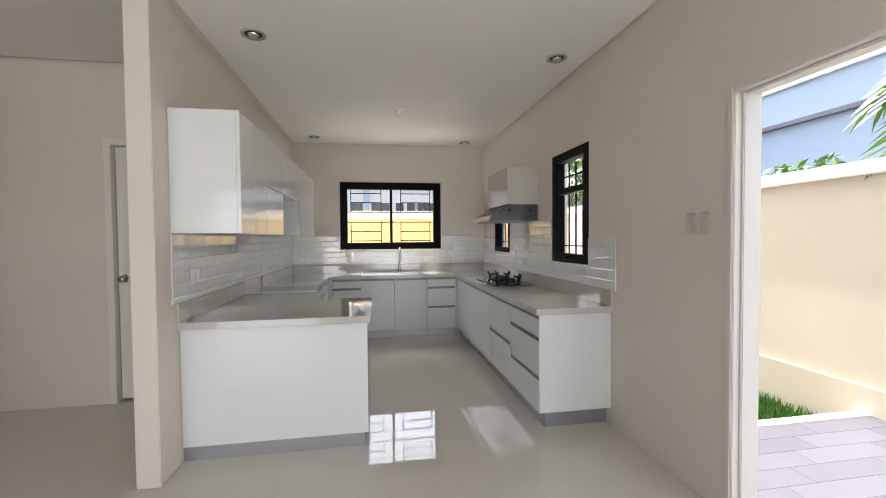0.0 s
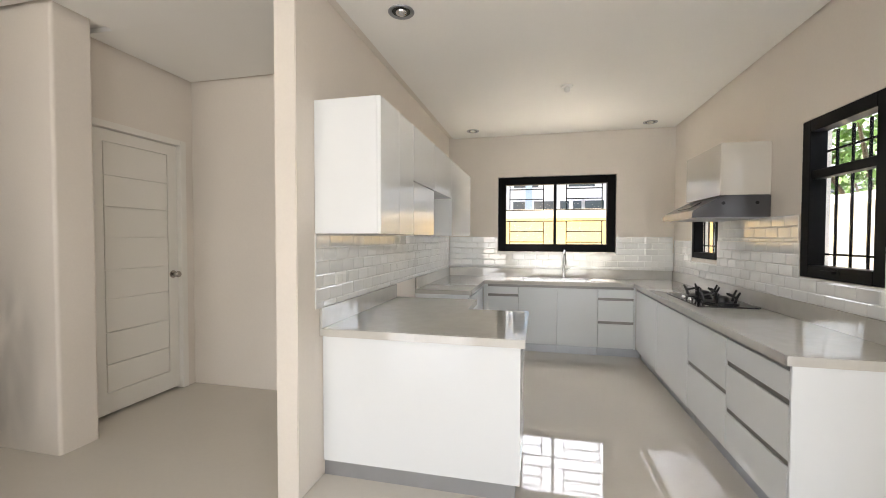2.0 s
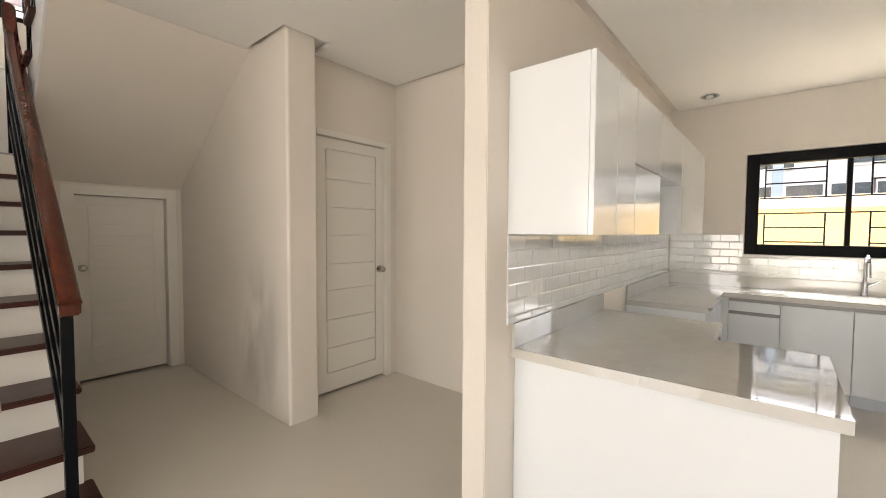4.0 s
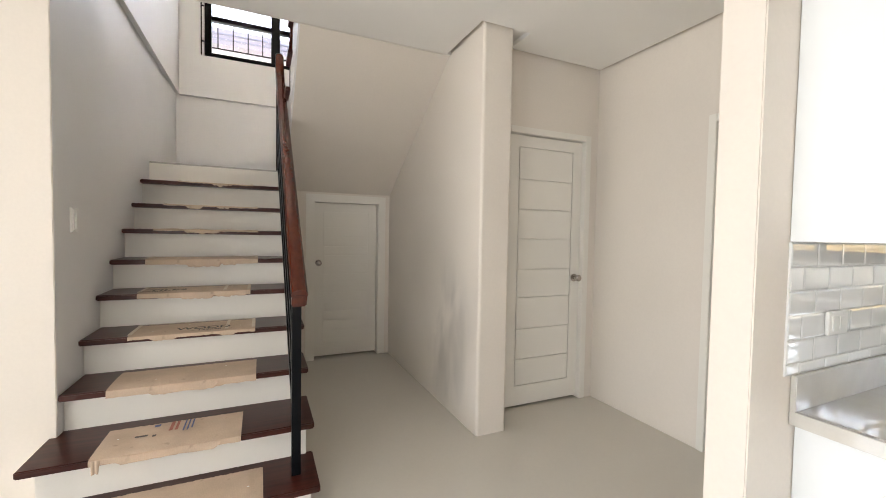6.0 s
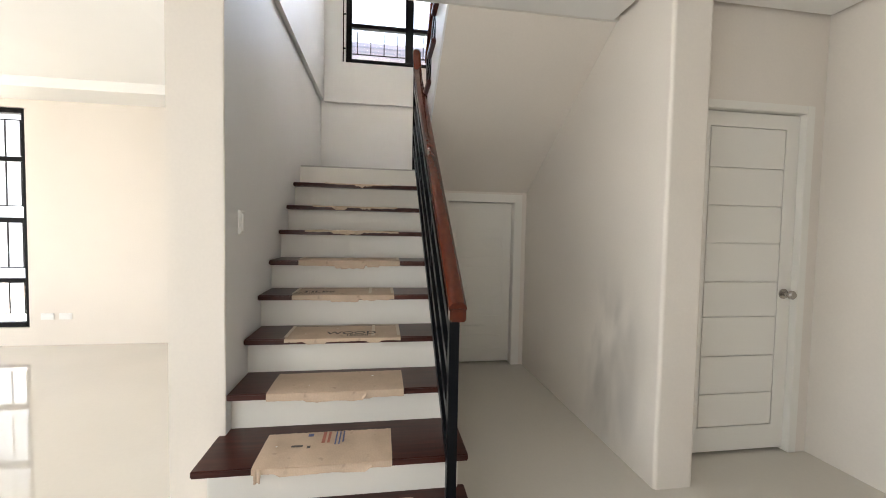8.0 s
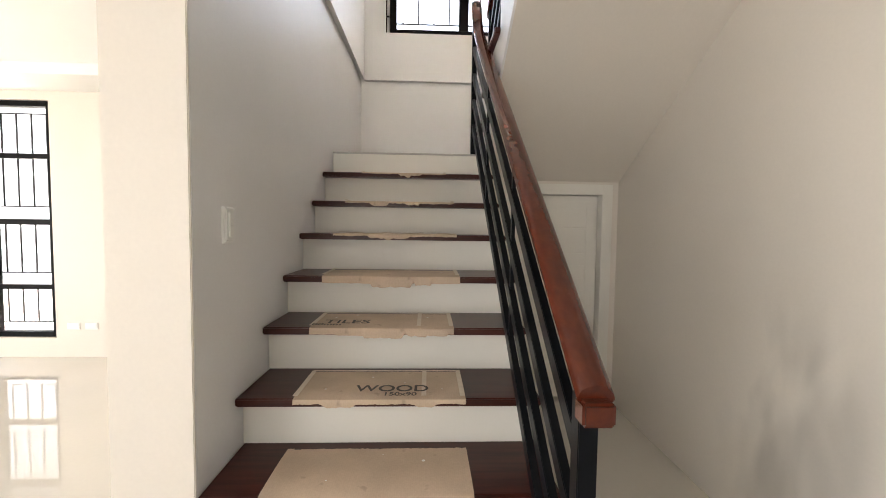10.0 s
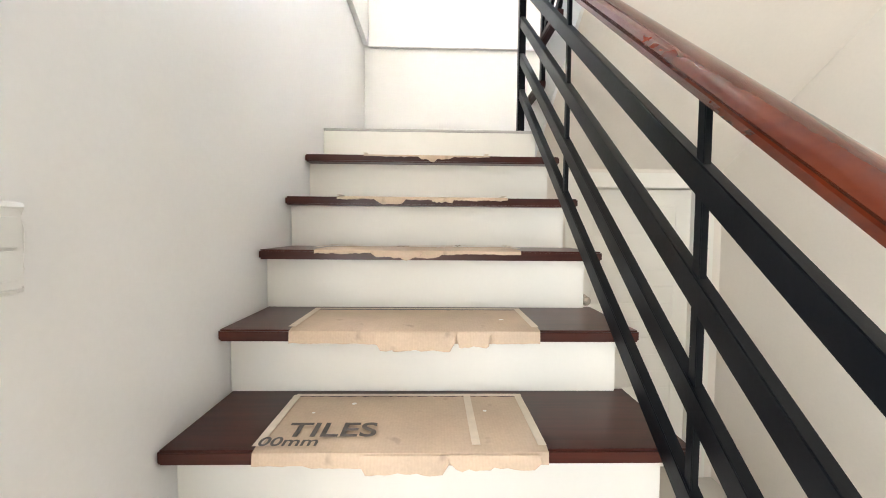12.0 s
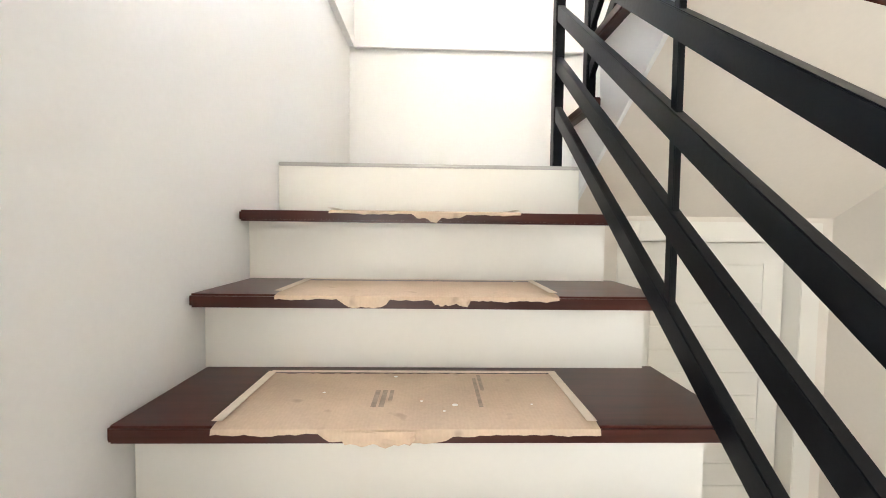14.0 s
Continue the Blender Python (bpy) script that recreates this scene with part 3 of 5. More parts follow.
def door_hall():
    d = thing("door_1", (-2.70, 3.33, 0), "closed white panelled door with level grooves and a round knob", "door", kind="structure")
    grooves = [0.383, 0.621, 0.867, 1.084, 1.322, 1.549, 1.778]
    bm, slats = panelled_leaf(2.972, 3.688, 0.02, 2.112, -2.695, 0.04, 1, "y", grooves, 0.10, 0.095, 0.09, 0.155)
    leaf = part("leaf", bm, DOOR, d)
    for s in slats:
        part("panel", s, DOOR, leaf)
    part("frame", boxes((-2.765, -2.652, 3.69, 3.745, 0, 2.165), (-2.765, -2.652, 2.9655, 3.69, 2.118, 2.165), bevel=0.003), WHITE, d, "white door frame")
    knob(leaf, (-2.695, 3.635, 1.008), (1, 0, 0))
    solid("room_behind_door", boxes((-3.0, -2.785, 2.80, 3.94, 0, 2.5)), WALL, "plain wall closing the room behind the door", "wall")


door_hall()


def door_hall_end():
    d = thing("door_2", (-1.3, 3.88, 0), "closed white panelled door in a deep white frame", "door", kind="structure")
    bm, slats = panelled_leaf(-1.692, -0.96, 0.02, 2.06, 3.87, 0.035, -1, "x", [0.383, 0.621, 0.867, 1.084, 1.322, 1.549, 1.778], 0.10, 0.10, 0.09, 0.155)
    leaf = part("leaf", bm, DOOR, d)
    for s in slats:
        part("panel", s, DOOR, leaf)
    part("frame", boxes((-1.745, -1.698, 3.812, 3.938, 0, 2.115), (-1.698, -0.935, 3.812, 3.938, 2.065, 2.115), (-0.955, -0.935, 3.812, 3.938, 0, 2.065), bevel=0.003), WHITE, d, "white door frame")
    knob(leaf, (-1.645, 3.87, 1.0), (0, -1, 0))
    solid("room_behind_door", boxes((-1.8, -0.9, 3.945, 4.05, 0, 2.5)), WALL, "plain wall closing the room behind the door", "wall")


door_hall_end()


def door_under_stairs():
    d = thing("door_3", (-4.55, 2.12, 0), "small closed white slatted storage door under the stairs", "door", kind="structure")
    bm, slats = panelled_leaf(1.79, 2.455, 0.02, 1.655, -4.545, 0.035, 1, "y", [0.2 + 0.1 * k for k in range(1, 13)], 0.09, 0.09, 0.09, 0.14, 0.004)
    leaf = part("leaf", bm, DOOR, d)
    for s in slats:
        part("panel", s, DOOR, leaf)
    part("frame", boxes((-4.60, -4.464, 1.70, 1.785, 0, 1.74), (-4.60, -4.464, 2.46, 2.54, 0, 1.74), (-4.60, -4.464, 1.785, 2.46, 1.66, 1.74), bevel=0.003), WHITE, d, "white storage door frame")
    knob(leaf, (-4.545, 1.835, 1.02), (1, 0, 0))
    solid("wall_storage_back", boxes((-4.75, -4.63, 1.48, 2.584, 0, 1.77)), WALL, "plain wall closing the storage space", "wall")


door_under_stairs()


def garden_door():
    d = thing("door_4", (2.03, 1.21, 0), "white moulded frame of the open garden door", "door", kind="structure")
    part("frame", boxes((1.957, 2.10, 1.80, 1.828, 0, 1.978), (1.957, 2.10, 0.872, 0.90, 0, 1.978), (1.957, 2.10, 0.90, 1.80, 1.95, 1.978), bevel=0.003), WHITE, d)
    part("stop", boxes((1.99, 2.035, 1.785, 1.7995, 0, 1.949), bevel=0.004), WHITE, d)
    part("stop", boxes((1.99, 2.035, 0.9005, 1.7845, 1.935, 1.949), bevel=0.004), WHITE, d)
    part("casing", boxes((1.944, 1.9545, 1.800, 1.830, 0, 1.995), (1.944, 1.9545, 0.870, 0.900, 0, 1.995), (1.944, 1.9545, 0.900, 1.800, 1.950, 1.995), bevel=0.004), WALL, d, "white moulded door casing")
    part("threshold", boxes((1.957, 2.103, 0.901, 1.7995, 0.0, 0.012), bevel=0.002), FENCE_CAP, d)


garden_door()


# ---- windows ----
def window(name, axis, wall, out, u0, u1, z0, z1, label, frame_w, mullions=(), transoms=(), bars_v=(), bars_h=(), depth=0.09, set_in=0.03):
    """Black framed window in a wall face at wall; u is x or y along it, out points outdoors. Bars are (position, from, to)."""
    def b(a0, a1, c0, c1, near, far):
        lo, hi = sorted((wall + out * near, wall + out * far))
        return (lo, hi, a0, a1, c0, c1) if axis == "y" else (a0, a1, lo, hi, c0, c1)

    c = (wall, (u0 + u1) / 2, z0) if axis == "y" else ((u0 + u1) / 2, wall, z0)
    w = thing(name, c, label, "window", kind="structure")
    f = frame_w
    n0, n1 = set_in, set_in + depth
    e = 0.003
    part("window_frame", boxes(b(u0 + e, u0 + f, z0 + e, z1 - e, n0, n1), b(u1 - f, u1 - e, z0 + e, z1 - e, n0, n1), b(u0 + f, u1 - f, z0 + e, z0 + f, n0, n1), b(u0 + f, u1 - f, z1 - f, z1 - e, n0, n1), bevel=0.003, segments=1), FRAME, w)
    for m, mw in mullions:
        part("mullion", boxes(b(m - mw / 2, m + mw / 2, z0 + f, z1 - f, n0 + 0.01, n1 - 0.01), bevel=0.002, segments=1), FRAME, w)
    for t, tw in transoms:
        part("transom", boxes(b(u0 + f, u1 - f, t - tw / 2, t + tw / 2, n0 + 0.012, n1 - 0.012), bevel=0.002, segments=1), FRAME, w)
    pane = part("pane", boxes(b(u0 + f - 0.004, u1 - f + 0.004, z0 + f - 0.004, z1 - f + 0.004, n1 - 0.03, n1 - 0.025)), GLASS, w)
    pane.visible_shadow = False
    g0, g1 = n1 + 0.004, n1 + 0.014
    for u, a0, a1 in bars_v:
        part("grille_bar", boxes(b(u - 0.006, u + 0.006, a0, a1, g0, g1)), FRAME, w)
    for z, a0, a1 in bars_h:
        part("grille_bar", boxes(b(a0, a1, z - 0.006, z + 0.006, g0, g1)), FRAME, w)
    return w


mid = 0.592
window("window_1", "x", KB, 1, -0.125, 1.31, 1.15, 2.11, "black framed sliding window with a dark grille above the sink", 0.10, [(mid, 0.035)],
       bars_v=[(x, a, c) for x in (0.02, 0.45, 0.735, 1.165) for a, c in ((1.24, 1.545), (1.69, 2.02))],
       bars_h=[(1.545, -0.03, 1.21), (1.69, -0.03, 1.21)] + [(z, a, c) for z in (1.275, 1.41, 1.83, 1.96) for a, c in ((0.02, 0.45), (0.735, 1.165))])
window("window_2", "y", KR, 1, 3.055, 3.69, 1.09, 2.03, "tall black framed kitchen window with vertical grille bars", 0.075, [], [(1.70, 0.05)],
       bars_v=[(3.19, 1.16, 1.95), (3.31, 1.16, 1.95), (3.43, 1.16, 1.95), (3.55, 1.16, 1.95)], bars_h=[(1.23, 3.06, 3.68), (1.84, 3.06, 3.68)], set_in=-0.004)
window("window_3", "y", KR, 1, 4.86, 5.48, 1.125, 1.56, "small black framed window under the range hood", 0.06, [], [],
       bars_v=[(4.98 + 0.11 * k, 1.18, 1.5) for k in range(5)], bars_h=[(1.25, 4.87, 5.47)], set_in=-0.004)
part("latch", boxes((KR - 0.012, KR - 0.0045, 3.34, 3.42, 1.125, 1.150), (KR - 0.028, KR - 0.012, 3.36, 3.375, 1.130, 1.145), (KR - 0.034, KR - 0.028, 3.36, 3.46, 1.128, 1.147), bevel=0.002), FRAME, bpy.data.objects["window_2"], "black window latch handle")
stair_window = window("window_4", "y", -5.6, -1, 0.68, 1.85, 3.355, 4.45, "black framed stair window with a grille, bright sky behind", 0.07, [(1.447, 0.10)], [(3.83, 0.05)],
       bars_v=[(0.811 + 0.163 * k, 3.523, 3.80) for k in range(7) if k != 4], bars_h=[(3.523, 0.7, 1.83)])
part("grille_bar", boxes((-5.597, -5.585, 0.648, 0.660, 3.37, 4.44), *[(-5.597, -5.585, 0.660, 0.684, z, z + 0.012) for z in (3.52, 3.92, 4.32)]), FRAME, stair_window)
window("window_5", "y", -5.6, -1, -4.0, -2.715, 0.20, 2.61, "tall black framed living room window with grille bars", 0.055, [(-3.36, 0.06)], [(2.06, 0.05), (1.39, 0.06), (0.72, 0.05)],
       bars_v=[(-3.9 + 0.15 * k, a, c) for k in range(8) for a, c in ((2.1, 2.5), (1.55, 2.05), (0.86, 1.36), (0.34, 0.7))],
       bars_h=[(1.55, -3.98, -2.73), (0.86, -3.98, -2.73), (0.34, -3.98, -2.73), (2.5, -3.98, -2.73)])

# ---- kitchen ----
CZ, CT = 0.83, 0.042                  # counter top and thickness


pen_top = thing("countertop", (-0.22, 3.2, CZ - CT), "beige quartz peninsula countertop returning along the tiled wall", "countertop")
part("slab", prism([(KL + 0.002, 2.7605), (0.325, 2.7605), (0.325, 3.53), (-0.09, 3.53), (-0.09, 3.98), (KL + 0.002, 3.98)], 2, CZ - CT, CZ, bevel=0.002), QUARTZ, pen_top)
for x0, x1 in ((KL + 0.002, -0.2305), (-0.23, 0.325)):
    part("front_edge", boxes((x0, x1, 2.74, 2.76, CZ - CT, CZ), bevel=0.0012), QUARTZ, pen_top, "polished quartz edge strip")
run_top = thing("countertop", (0.8, 5.7, CZ - CT), "beige quartz countertop round the sink and cooktop", "countertop")
part("slab", prism([(KL + 0.002, 4.50), (-0.225, 4.50), (-0.225, 5.50), (1.40, 5.50), (1.40, 2.7505), (KR - 0.002, 2.7505), (KR - 0.002, KB - 0.002), (0.5901, KB - 0.002),
                    (0.5901, 5.95), (0.98, 5.95), (0.98, 5.60), (0.20, 5.60), (0.20, 5.95), (0.5899, 5.95), (0.5899, KB - 0.002), (KL + 0.002, KB - 0.002)], 2, CZ - CT, CZ), QUARTZ, run_top)
part("end_edge", boxes((1.40, KR - 0.002, 2.73, 2.75, CZ - CT, CZ), bevel=0.0012), QUARTZ, run_top, "polished quartz edge strip")
tagged(link("upstand", boxes((KL + 0.002, KL + 0.018, 2.74, 3.945, CZ + 0.0005, 0.94), bevel=0.002), QUARTZ), "beige quartz upstand along the tiled wall", "upstand")
tagged(link("upstand", boxes((KL + 0.002, KL + 0.018, 4.50, KB - 0.02, CZ + 0.0005, 0.94), (KL + 0.002, KR - 0.02, KB - 0.018, KB - 0.002, CZ + 0.0005, 0.94), (KR - 0.018, KR - 0.002, 2.73, KB - 0.002, CZ + 0.0005, 0.94), bevel=0.002), QUARTZ),
       "beige quartz upstand behind the sink and cooktop", "upstand")


def cabinet(name, label, body, kick, fronts, kick_label="aluminium kick board"):
    """A base unit: body bounds, kick bounds, and fronts of (part name, bounds)."""
    c = thing(name, ((body[0] + body[1]) / 2, (body[2] + body[3]) / 2, 0), label, "cabinet", "kitchen base cabinets")
    part("body", boxes(body), LACQUER, c)
    part("kick_board", boxes(kick, bevel=0.001, segments=1), ALU, c, kick_label)
    for n, b in fronts:
        part(n, boxes(b, bevel=0.002), LACQUER if n != "handle_channel" else CHANNEL, c, "grey recessed handle channel" if n == "handle_channel" else "")
    return c


B0, B1 = 0.10, CZ - CT - 0.001
# peninsula: a plain back panel to the dining side
pen = thing("peninsula_cabinet", (-0.24, 3.1, 0), "glossy white peninsula cabinet with a plain back panel", "cabinet", "kitchen base cabinets")
part("body", boxes((KL + 0.002, 0.285, 2.80, 3.48, B0, B1)), LACQUER, pen)
part("back_panel", boxes((KL + 0.002, 0.30, 2.775, 2.7995, 0.088, B1), bevel=0.002), LACQUER, pen)
part("end_panel", boxes((0.2855, 0.30, 2.8005, 3.48, B0, B1), bevel=0.002), LACQUER, pen)
part("kick_board", boxes((KL + 0.002, 0.275, 2.79, 3.44, 0, B0)), ALU, pen, "aluminium kick board")

cabinet("base_cabinet", "glossy white base cabinet between the peninsula and the fridge space", (KL + 0.002, -0.142, 3.485, 3.945, B0, B1), (KL + 0.002, -0.19, 3.485, 3.945, 0, B0),
        [("end_panel", (KL + 0.002, -0.12, 3.946, 3.962, B0, B1)), ("door", (-0.1415, -0.12, 3.535, 3.944, 0.112, 0.755)), ("handle_channel", (-0.1415, -0.127, 3.535, 3.944, 0.757, B1))])

FX = 1.43
# right run, nearest unit first: three drawers, a deep drawer under a plain front, two door units
cabinet("drawer_cabinet", "glossy white cabinet with three drawers and grey channels", (FX + 0.022, KR - 0.002, 2.77, 3.36, 0.119, B1), (1.49, KR - 0.002, 2.81, 3.359, 0, 0.118),
        [("end_panel", (FX, KR - 0.002, 2.752, 2.769, 0.122, B1)), ("drawer_front", (FX, FX + 0.02, 2.772, 3.358, 0.632, 0.755)), ("drawer_front", (FX, FX + 0.02, 2.772, 3.358, 0.365, 0.602)), ("drawer_front", (FX, FX + 0.02, 2.772, 3.358, 0.122, 0.335)),
         ("handle_channel", (FX + 0.008, FX + 0.0215, 2.772, 3.358, 0.757, B1)), ("handle_channel", (FX + 0.006, FX + 0.0215, 2.772, 3.358, 0.603, 0.631)), ("handle_channel", (FX + 0.006, FX + 0.0215, 2.772, 3.358, 0.336, 0.364))])
cabinet("drawer_cabinet", "glossy white cabinet with one deep drawer under a plain front", (FX + 0.022, KR - 0.002, 3.362, 3.965, B0, B1), (1.49, KR - 0.002, 3.362, 3.965, 0, B0),
        [("front_panel", (FX, FX + 0.02, 3.363, 3.963, 0.455, 0.755)), ("drawer_front", (FX, FX + 0.02, 3.363, 3.963, 0.122, 0.425)),
         ("handle_channel", (FX + 0.008, FX + 0.0215, 3.363, 3.963, 0.757, B1)), ("handle_channel", (FX + 0.006, FX + 0.0215, 3.363, 3.963, 0.426, 0.454))])
for a, c in ((3.967, 4.74), (4.742, 5.53)):
    cabinet("base_cabinet", "glossy white base cabinet with a plain door", (FX + 0.022, KR - 0.002, a, c, B0, B1), (1.49, KR - 0.002, a, c, 0, B0),
            [("door", (FX, FX + 0.02, a + 0.001, c - 0.002, 0.112, 0.755)), ("handle_channel", (FX + 0.008, FX + 0.0215, a + 0.001, c - 0.002, 0.757, B1))])
# back run
FY = 5.53


def back_unit(name, label, x0, x1, fronts):
    cuts = []
    for n, a, c in fronts:
        near = FY if n != "handle_channel" else FY + 0.007
        cuts.append((n, (x0 + 0.002, x1 - 0.002, near, FY + 0.0205, a, c)))
    cabinet(name, label, (x0, x1, FY + 0.022, KB - 0.002, B0, B1), (x0, x1, FY + 0.06, KB - 0.002, 0, B0), cuts)


back_unit("drawer_cabinet", "glossy white two-drawer cabinet in the corner", -0.19, 0.165, [("drawer_front", 0.672, 0.755), ("drawer_front", 0.112, 0.642), ("handle_channel", 0.757, B1), ("handle_channel", 0.643, 0.671)])
back_unit("sink_cabinet", "glossy white sink cabinet door", 0.167, 0.60, [("door", 0.112, 0.755), ("handle_channel", 0.757, B1)])
back_unit("sink_cabinet", "glossy white sink cabinet door", 0.602, 1.038, [("door", 0.112, 0.755), ("handle_channel", 0.757, B1)])
back_unit("drawer_cabinet", "glossy white three-drawer cabinet beside the sink", 1.04, 1.41, [("drawer_front", 0.662, 0.755), ("drawer_front", 0.402, 0.632), ("drawer_front", 0.112, 0.372), ("handle_channel", 0.757, B1), ("handle_channel", 0.633, 0.661), ("handle_channel", 0.373, 0.401)])
for a, c in ((-0.2405, -0.1905), (1.4105, 1.4295)):
    f = thing("corner_filler", ((a + c) / 2, FY, 0), "narrow glossy white corner filler panel", "cabinet")
    part("panel", boxes((a, c, FY + 0.001, FY + 0.02, B0, B1), bevel=0.001, segments=1), LACQUER, f)
    part("kick_board", boxes((a - 0.06, c + 0.06, FY + 0.062, FY + 0.08, 0, B0 - 0.001)), ALU, f)
# left run beyond the fridge space
cabinet("base_cabinet", "glossy white base cabinet beside the empty fridge space", (KL + 0.002, -0.262, 4.52, 5.525, B0, B1), (KL + 0.002, -0.31, 4.53, 5.525, 0, B0),
        [("end_panel", (KL + 0.002, -0.241, 4.502, 4.519, B0, B1)), ("door", (-0.2615, -0.241, 4.521, 5.02, 0.112, 0.755)), ("door", (-0.2615, -0.241, 5.022, 5.52, 0.112, 0.755)), ("handle_channel", (-0.2615, -0.248, 4.521, 5.52, 0.757, B1))])
# upper cabinets
UX, U0, U1 = -0.40, 1.345, 2.045


def upper(y0, y1, z0, doors, label):
    c = thing("wall_cabinet", ((KL + UX) / 2, (y0 + y1) / 2, z0), label, "cabinet", "kitchen wall cabinets")
    part("body", boxes((KL + 0.002, UX - 0.0205, y0, y1, z0, U1), bevel=0.001, segments=1), LACQUER, c)
    for a, b in doors:
        part("door", boxes((UX - 0.020, UX, a + 0.0015, b - 0.0015, z0, U1), bevel=0.002), LACQUER, c)
    return c


upper(2.70, 3.26, U0, [(2.70, 2.98), (2.98, 3.26)], "glossy white two-door wall cabinet")
c = upper(3.262, 3.79, U0, [], "glossy white wall cabinet with a flap over a door")
part("door", boxes((UX - 0.020, UX, 3.2635, 3.7885, U0, 1.682), bevel=0.002), LACQUER, c)
part("flap_door", boxes((UX - 0.020, UX, 3.2635, 3.7885, 1.692, U1), bevel=0.002), LACQUER, c)
upper(3.792, 4.45, 1.69, [(3.792, 4.45)], "short glossy white wall cabinet over the fridge space")
upper(4.452, 5.52, U0, [(4.452, 5.52)], "glossy white wall cabinet beside the fridge space")

# range hood under a boxed duct
HY0, HY1 = 4.02, 4.72
hood = thing("range_hood", (1.7, 4.37, 1.48), "slim stainless steel range hood under a white duct box", "range hood")
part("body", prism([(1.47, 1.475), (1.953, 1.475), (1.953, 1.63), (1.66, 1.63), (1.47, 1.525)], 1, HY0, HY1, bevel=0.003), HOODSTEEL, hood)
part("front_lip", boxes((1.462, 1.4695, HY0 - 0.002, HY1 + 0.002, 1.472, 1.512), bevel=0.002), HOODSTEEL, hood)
part("control_panel", prism([(1.515, 1.556), (1.518, 1.550), (1.60, 1.596), (1.597, 1.602)], 1, 4.24, 4.50), BLACK_GLASS, hood)
for x in (1.66, 1.87):
    part("screw_cap", lathe([(0, 0.012), (0.004, 0.012), (0.006, 0.006)], (x, HY0, 1.575), (0, -1, 0), 12), BLACK_GLASS, hood)
part("filter", boxes((1.50, 1.93, HY0 + 0.03, HY1 - 0.03, 1.468, 1.4745)), ALU, hood)
duct = tagged(link("duct_box", boxes((1.64, 1.953, 4.02, 4.70, 1.632, 2.0), bevel=0.003), DUCT), "cream glossy boxed duct cover above the range hood", "duct cover")

# cooktop
hob = thing("gas_cooktop", (1.70, 4.37, CZ), "black glass gas cooktop with two cast iron burners", "cooktop")
part("glass_plate", boxes((1.50, 1.90, 4.00, 4.72, CZ, CZ + 0.008), bevel=0.003), BLACK_GLASS, hob)
for by in (4.19, 4.53):
    b = part("burner", lathe([(0, 0.062), (0.012, 0.062), (0.016, 0.055), (0.045, 0.052), (0.052, 0.04)], (1.72, by, CZ + 0.008), (0, 0, 1)), IRON, hob)
    bm = bmesh.new()
    for k in range(5):
        a = 2 * math.pi * (k + 0.3) / 5
        p = [(1.72 + q * math.cos(a), by + q * math.sin(a), z) for q, z in ((0.10, CZ + 0.008), (0.112, CZ + 0.06), (0.135, CZ + 0.102), (0.055, CZ + 0.078))]
        tube(bm, p[0], p[1], 0.010, 6)
        tube(bm, p[1], p[2], 0.010, 6, 0.007)
        tube(bm, p[1], p[3], 0.010, 6, 0.008)
    bmesh.ops.create_cone(bm, cap_ends=True, segments=20, radius1=0.118, radius2=0.118, depth=0.01, matrix=Matrix.Translation((1.72, by, CZ + 0.014)))
    part("pan_support", bm, IRON, hob)
for ky in (4.12, 4.26):
    part("control_knob", lathe([(0, 0.02), (0.012, 0.019), (0.02, 0.017), (0.022, 0.01)], (1.555, ky + 0.18, CZ + 0.008), (0, 0, 1), 16), STEEL, hob)

# sink and tap
sink = thing("kitchen_sink", (0.59, 5.77, 0.65), "stainless steel sink set in the quartz counter", "sink")
part("basin", boxes((0.205, 0.975, 5.605, 5.945, 0.65, 0.655), (0.205, 0.21, 5.605, 5.945, 0.655, CZ + 0.001), (0.97, 0.975, 5.605, 5.945, 0.655, CZ + 0.001), (0.21, 0.97, 5.605, 5.61, 0.655, CZ + 0.001), (0.21, 0.97, 5.94, 5.945, 0.655, CZ + 0.001)), STEEL, sink)
part("rim", boxes((0.19, 0.99, 5.59, 5.605, CZ, CZ + 0.004), (0.19, 0.99, 5.945, 5.96, CZ, CZ + 0.004), (0.19, 0.205, 5.605, 5.945, CZ, CZ + 0.004), (0.975, 0.99, 5.605, 5.945, CZ, CZ + 0.004)), STEEL, sink)
tap = thing("kitchen_tap", (0.70, 5.99, CZ), "tall brushed steel kitchen tap", "tap")
part("base", lathe([(0, 0.026), (0.01, 0.026), (0.014, 0.02), (0.12, 0.02), (0.125, 0.015)], (0.70, 5.99, CZ), (0, 0, 1)), STEEL, tap)
bm = bmesh.new()
pts = [Vector((0.70, 5.99, CZ + 0.12)), Vector((0.70, 5.99, CZ + 0.27))] + [Vector((0.70, 5.99 - 0.07 + 0.07 * math.cos(a), CZ + 0.27 + 0.07 * math.sin(a))) for a in [radians(20 * k) for k in range(1, 9)]]
for p, q in zip(pts, pts[1:]):
    tube(bm, p, q, 0.013, 10)
part("spout", bm, STEEL, tap)
part("spray_head", tube(bmesh.new(), (0.70, 5.85, CZ + 0.29), (0.70, 5.84, CZ + 0.17), 0.016, 14, 0.02), STEEL, tap)
part("lever", tube(bmesh.new(), (0.72, 5.99, CZ + 0.09), (0.78, 5.985, CZ + 0.13), 0.007, 8), STEEL, tap)


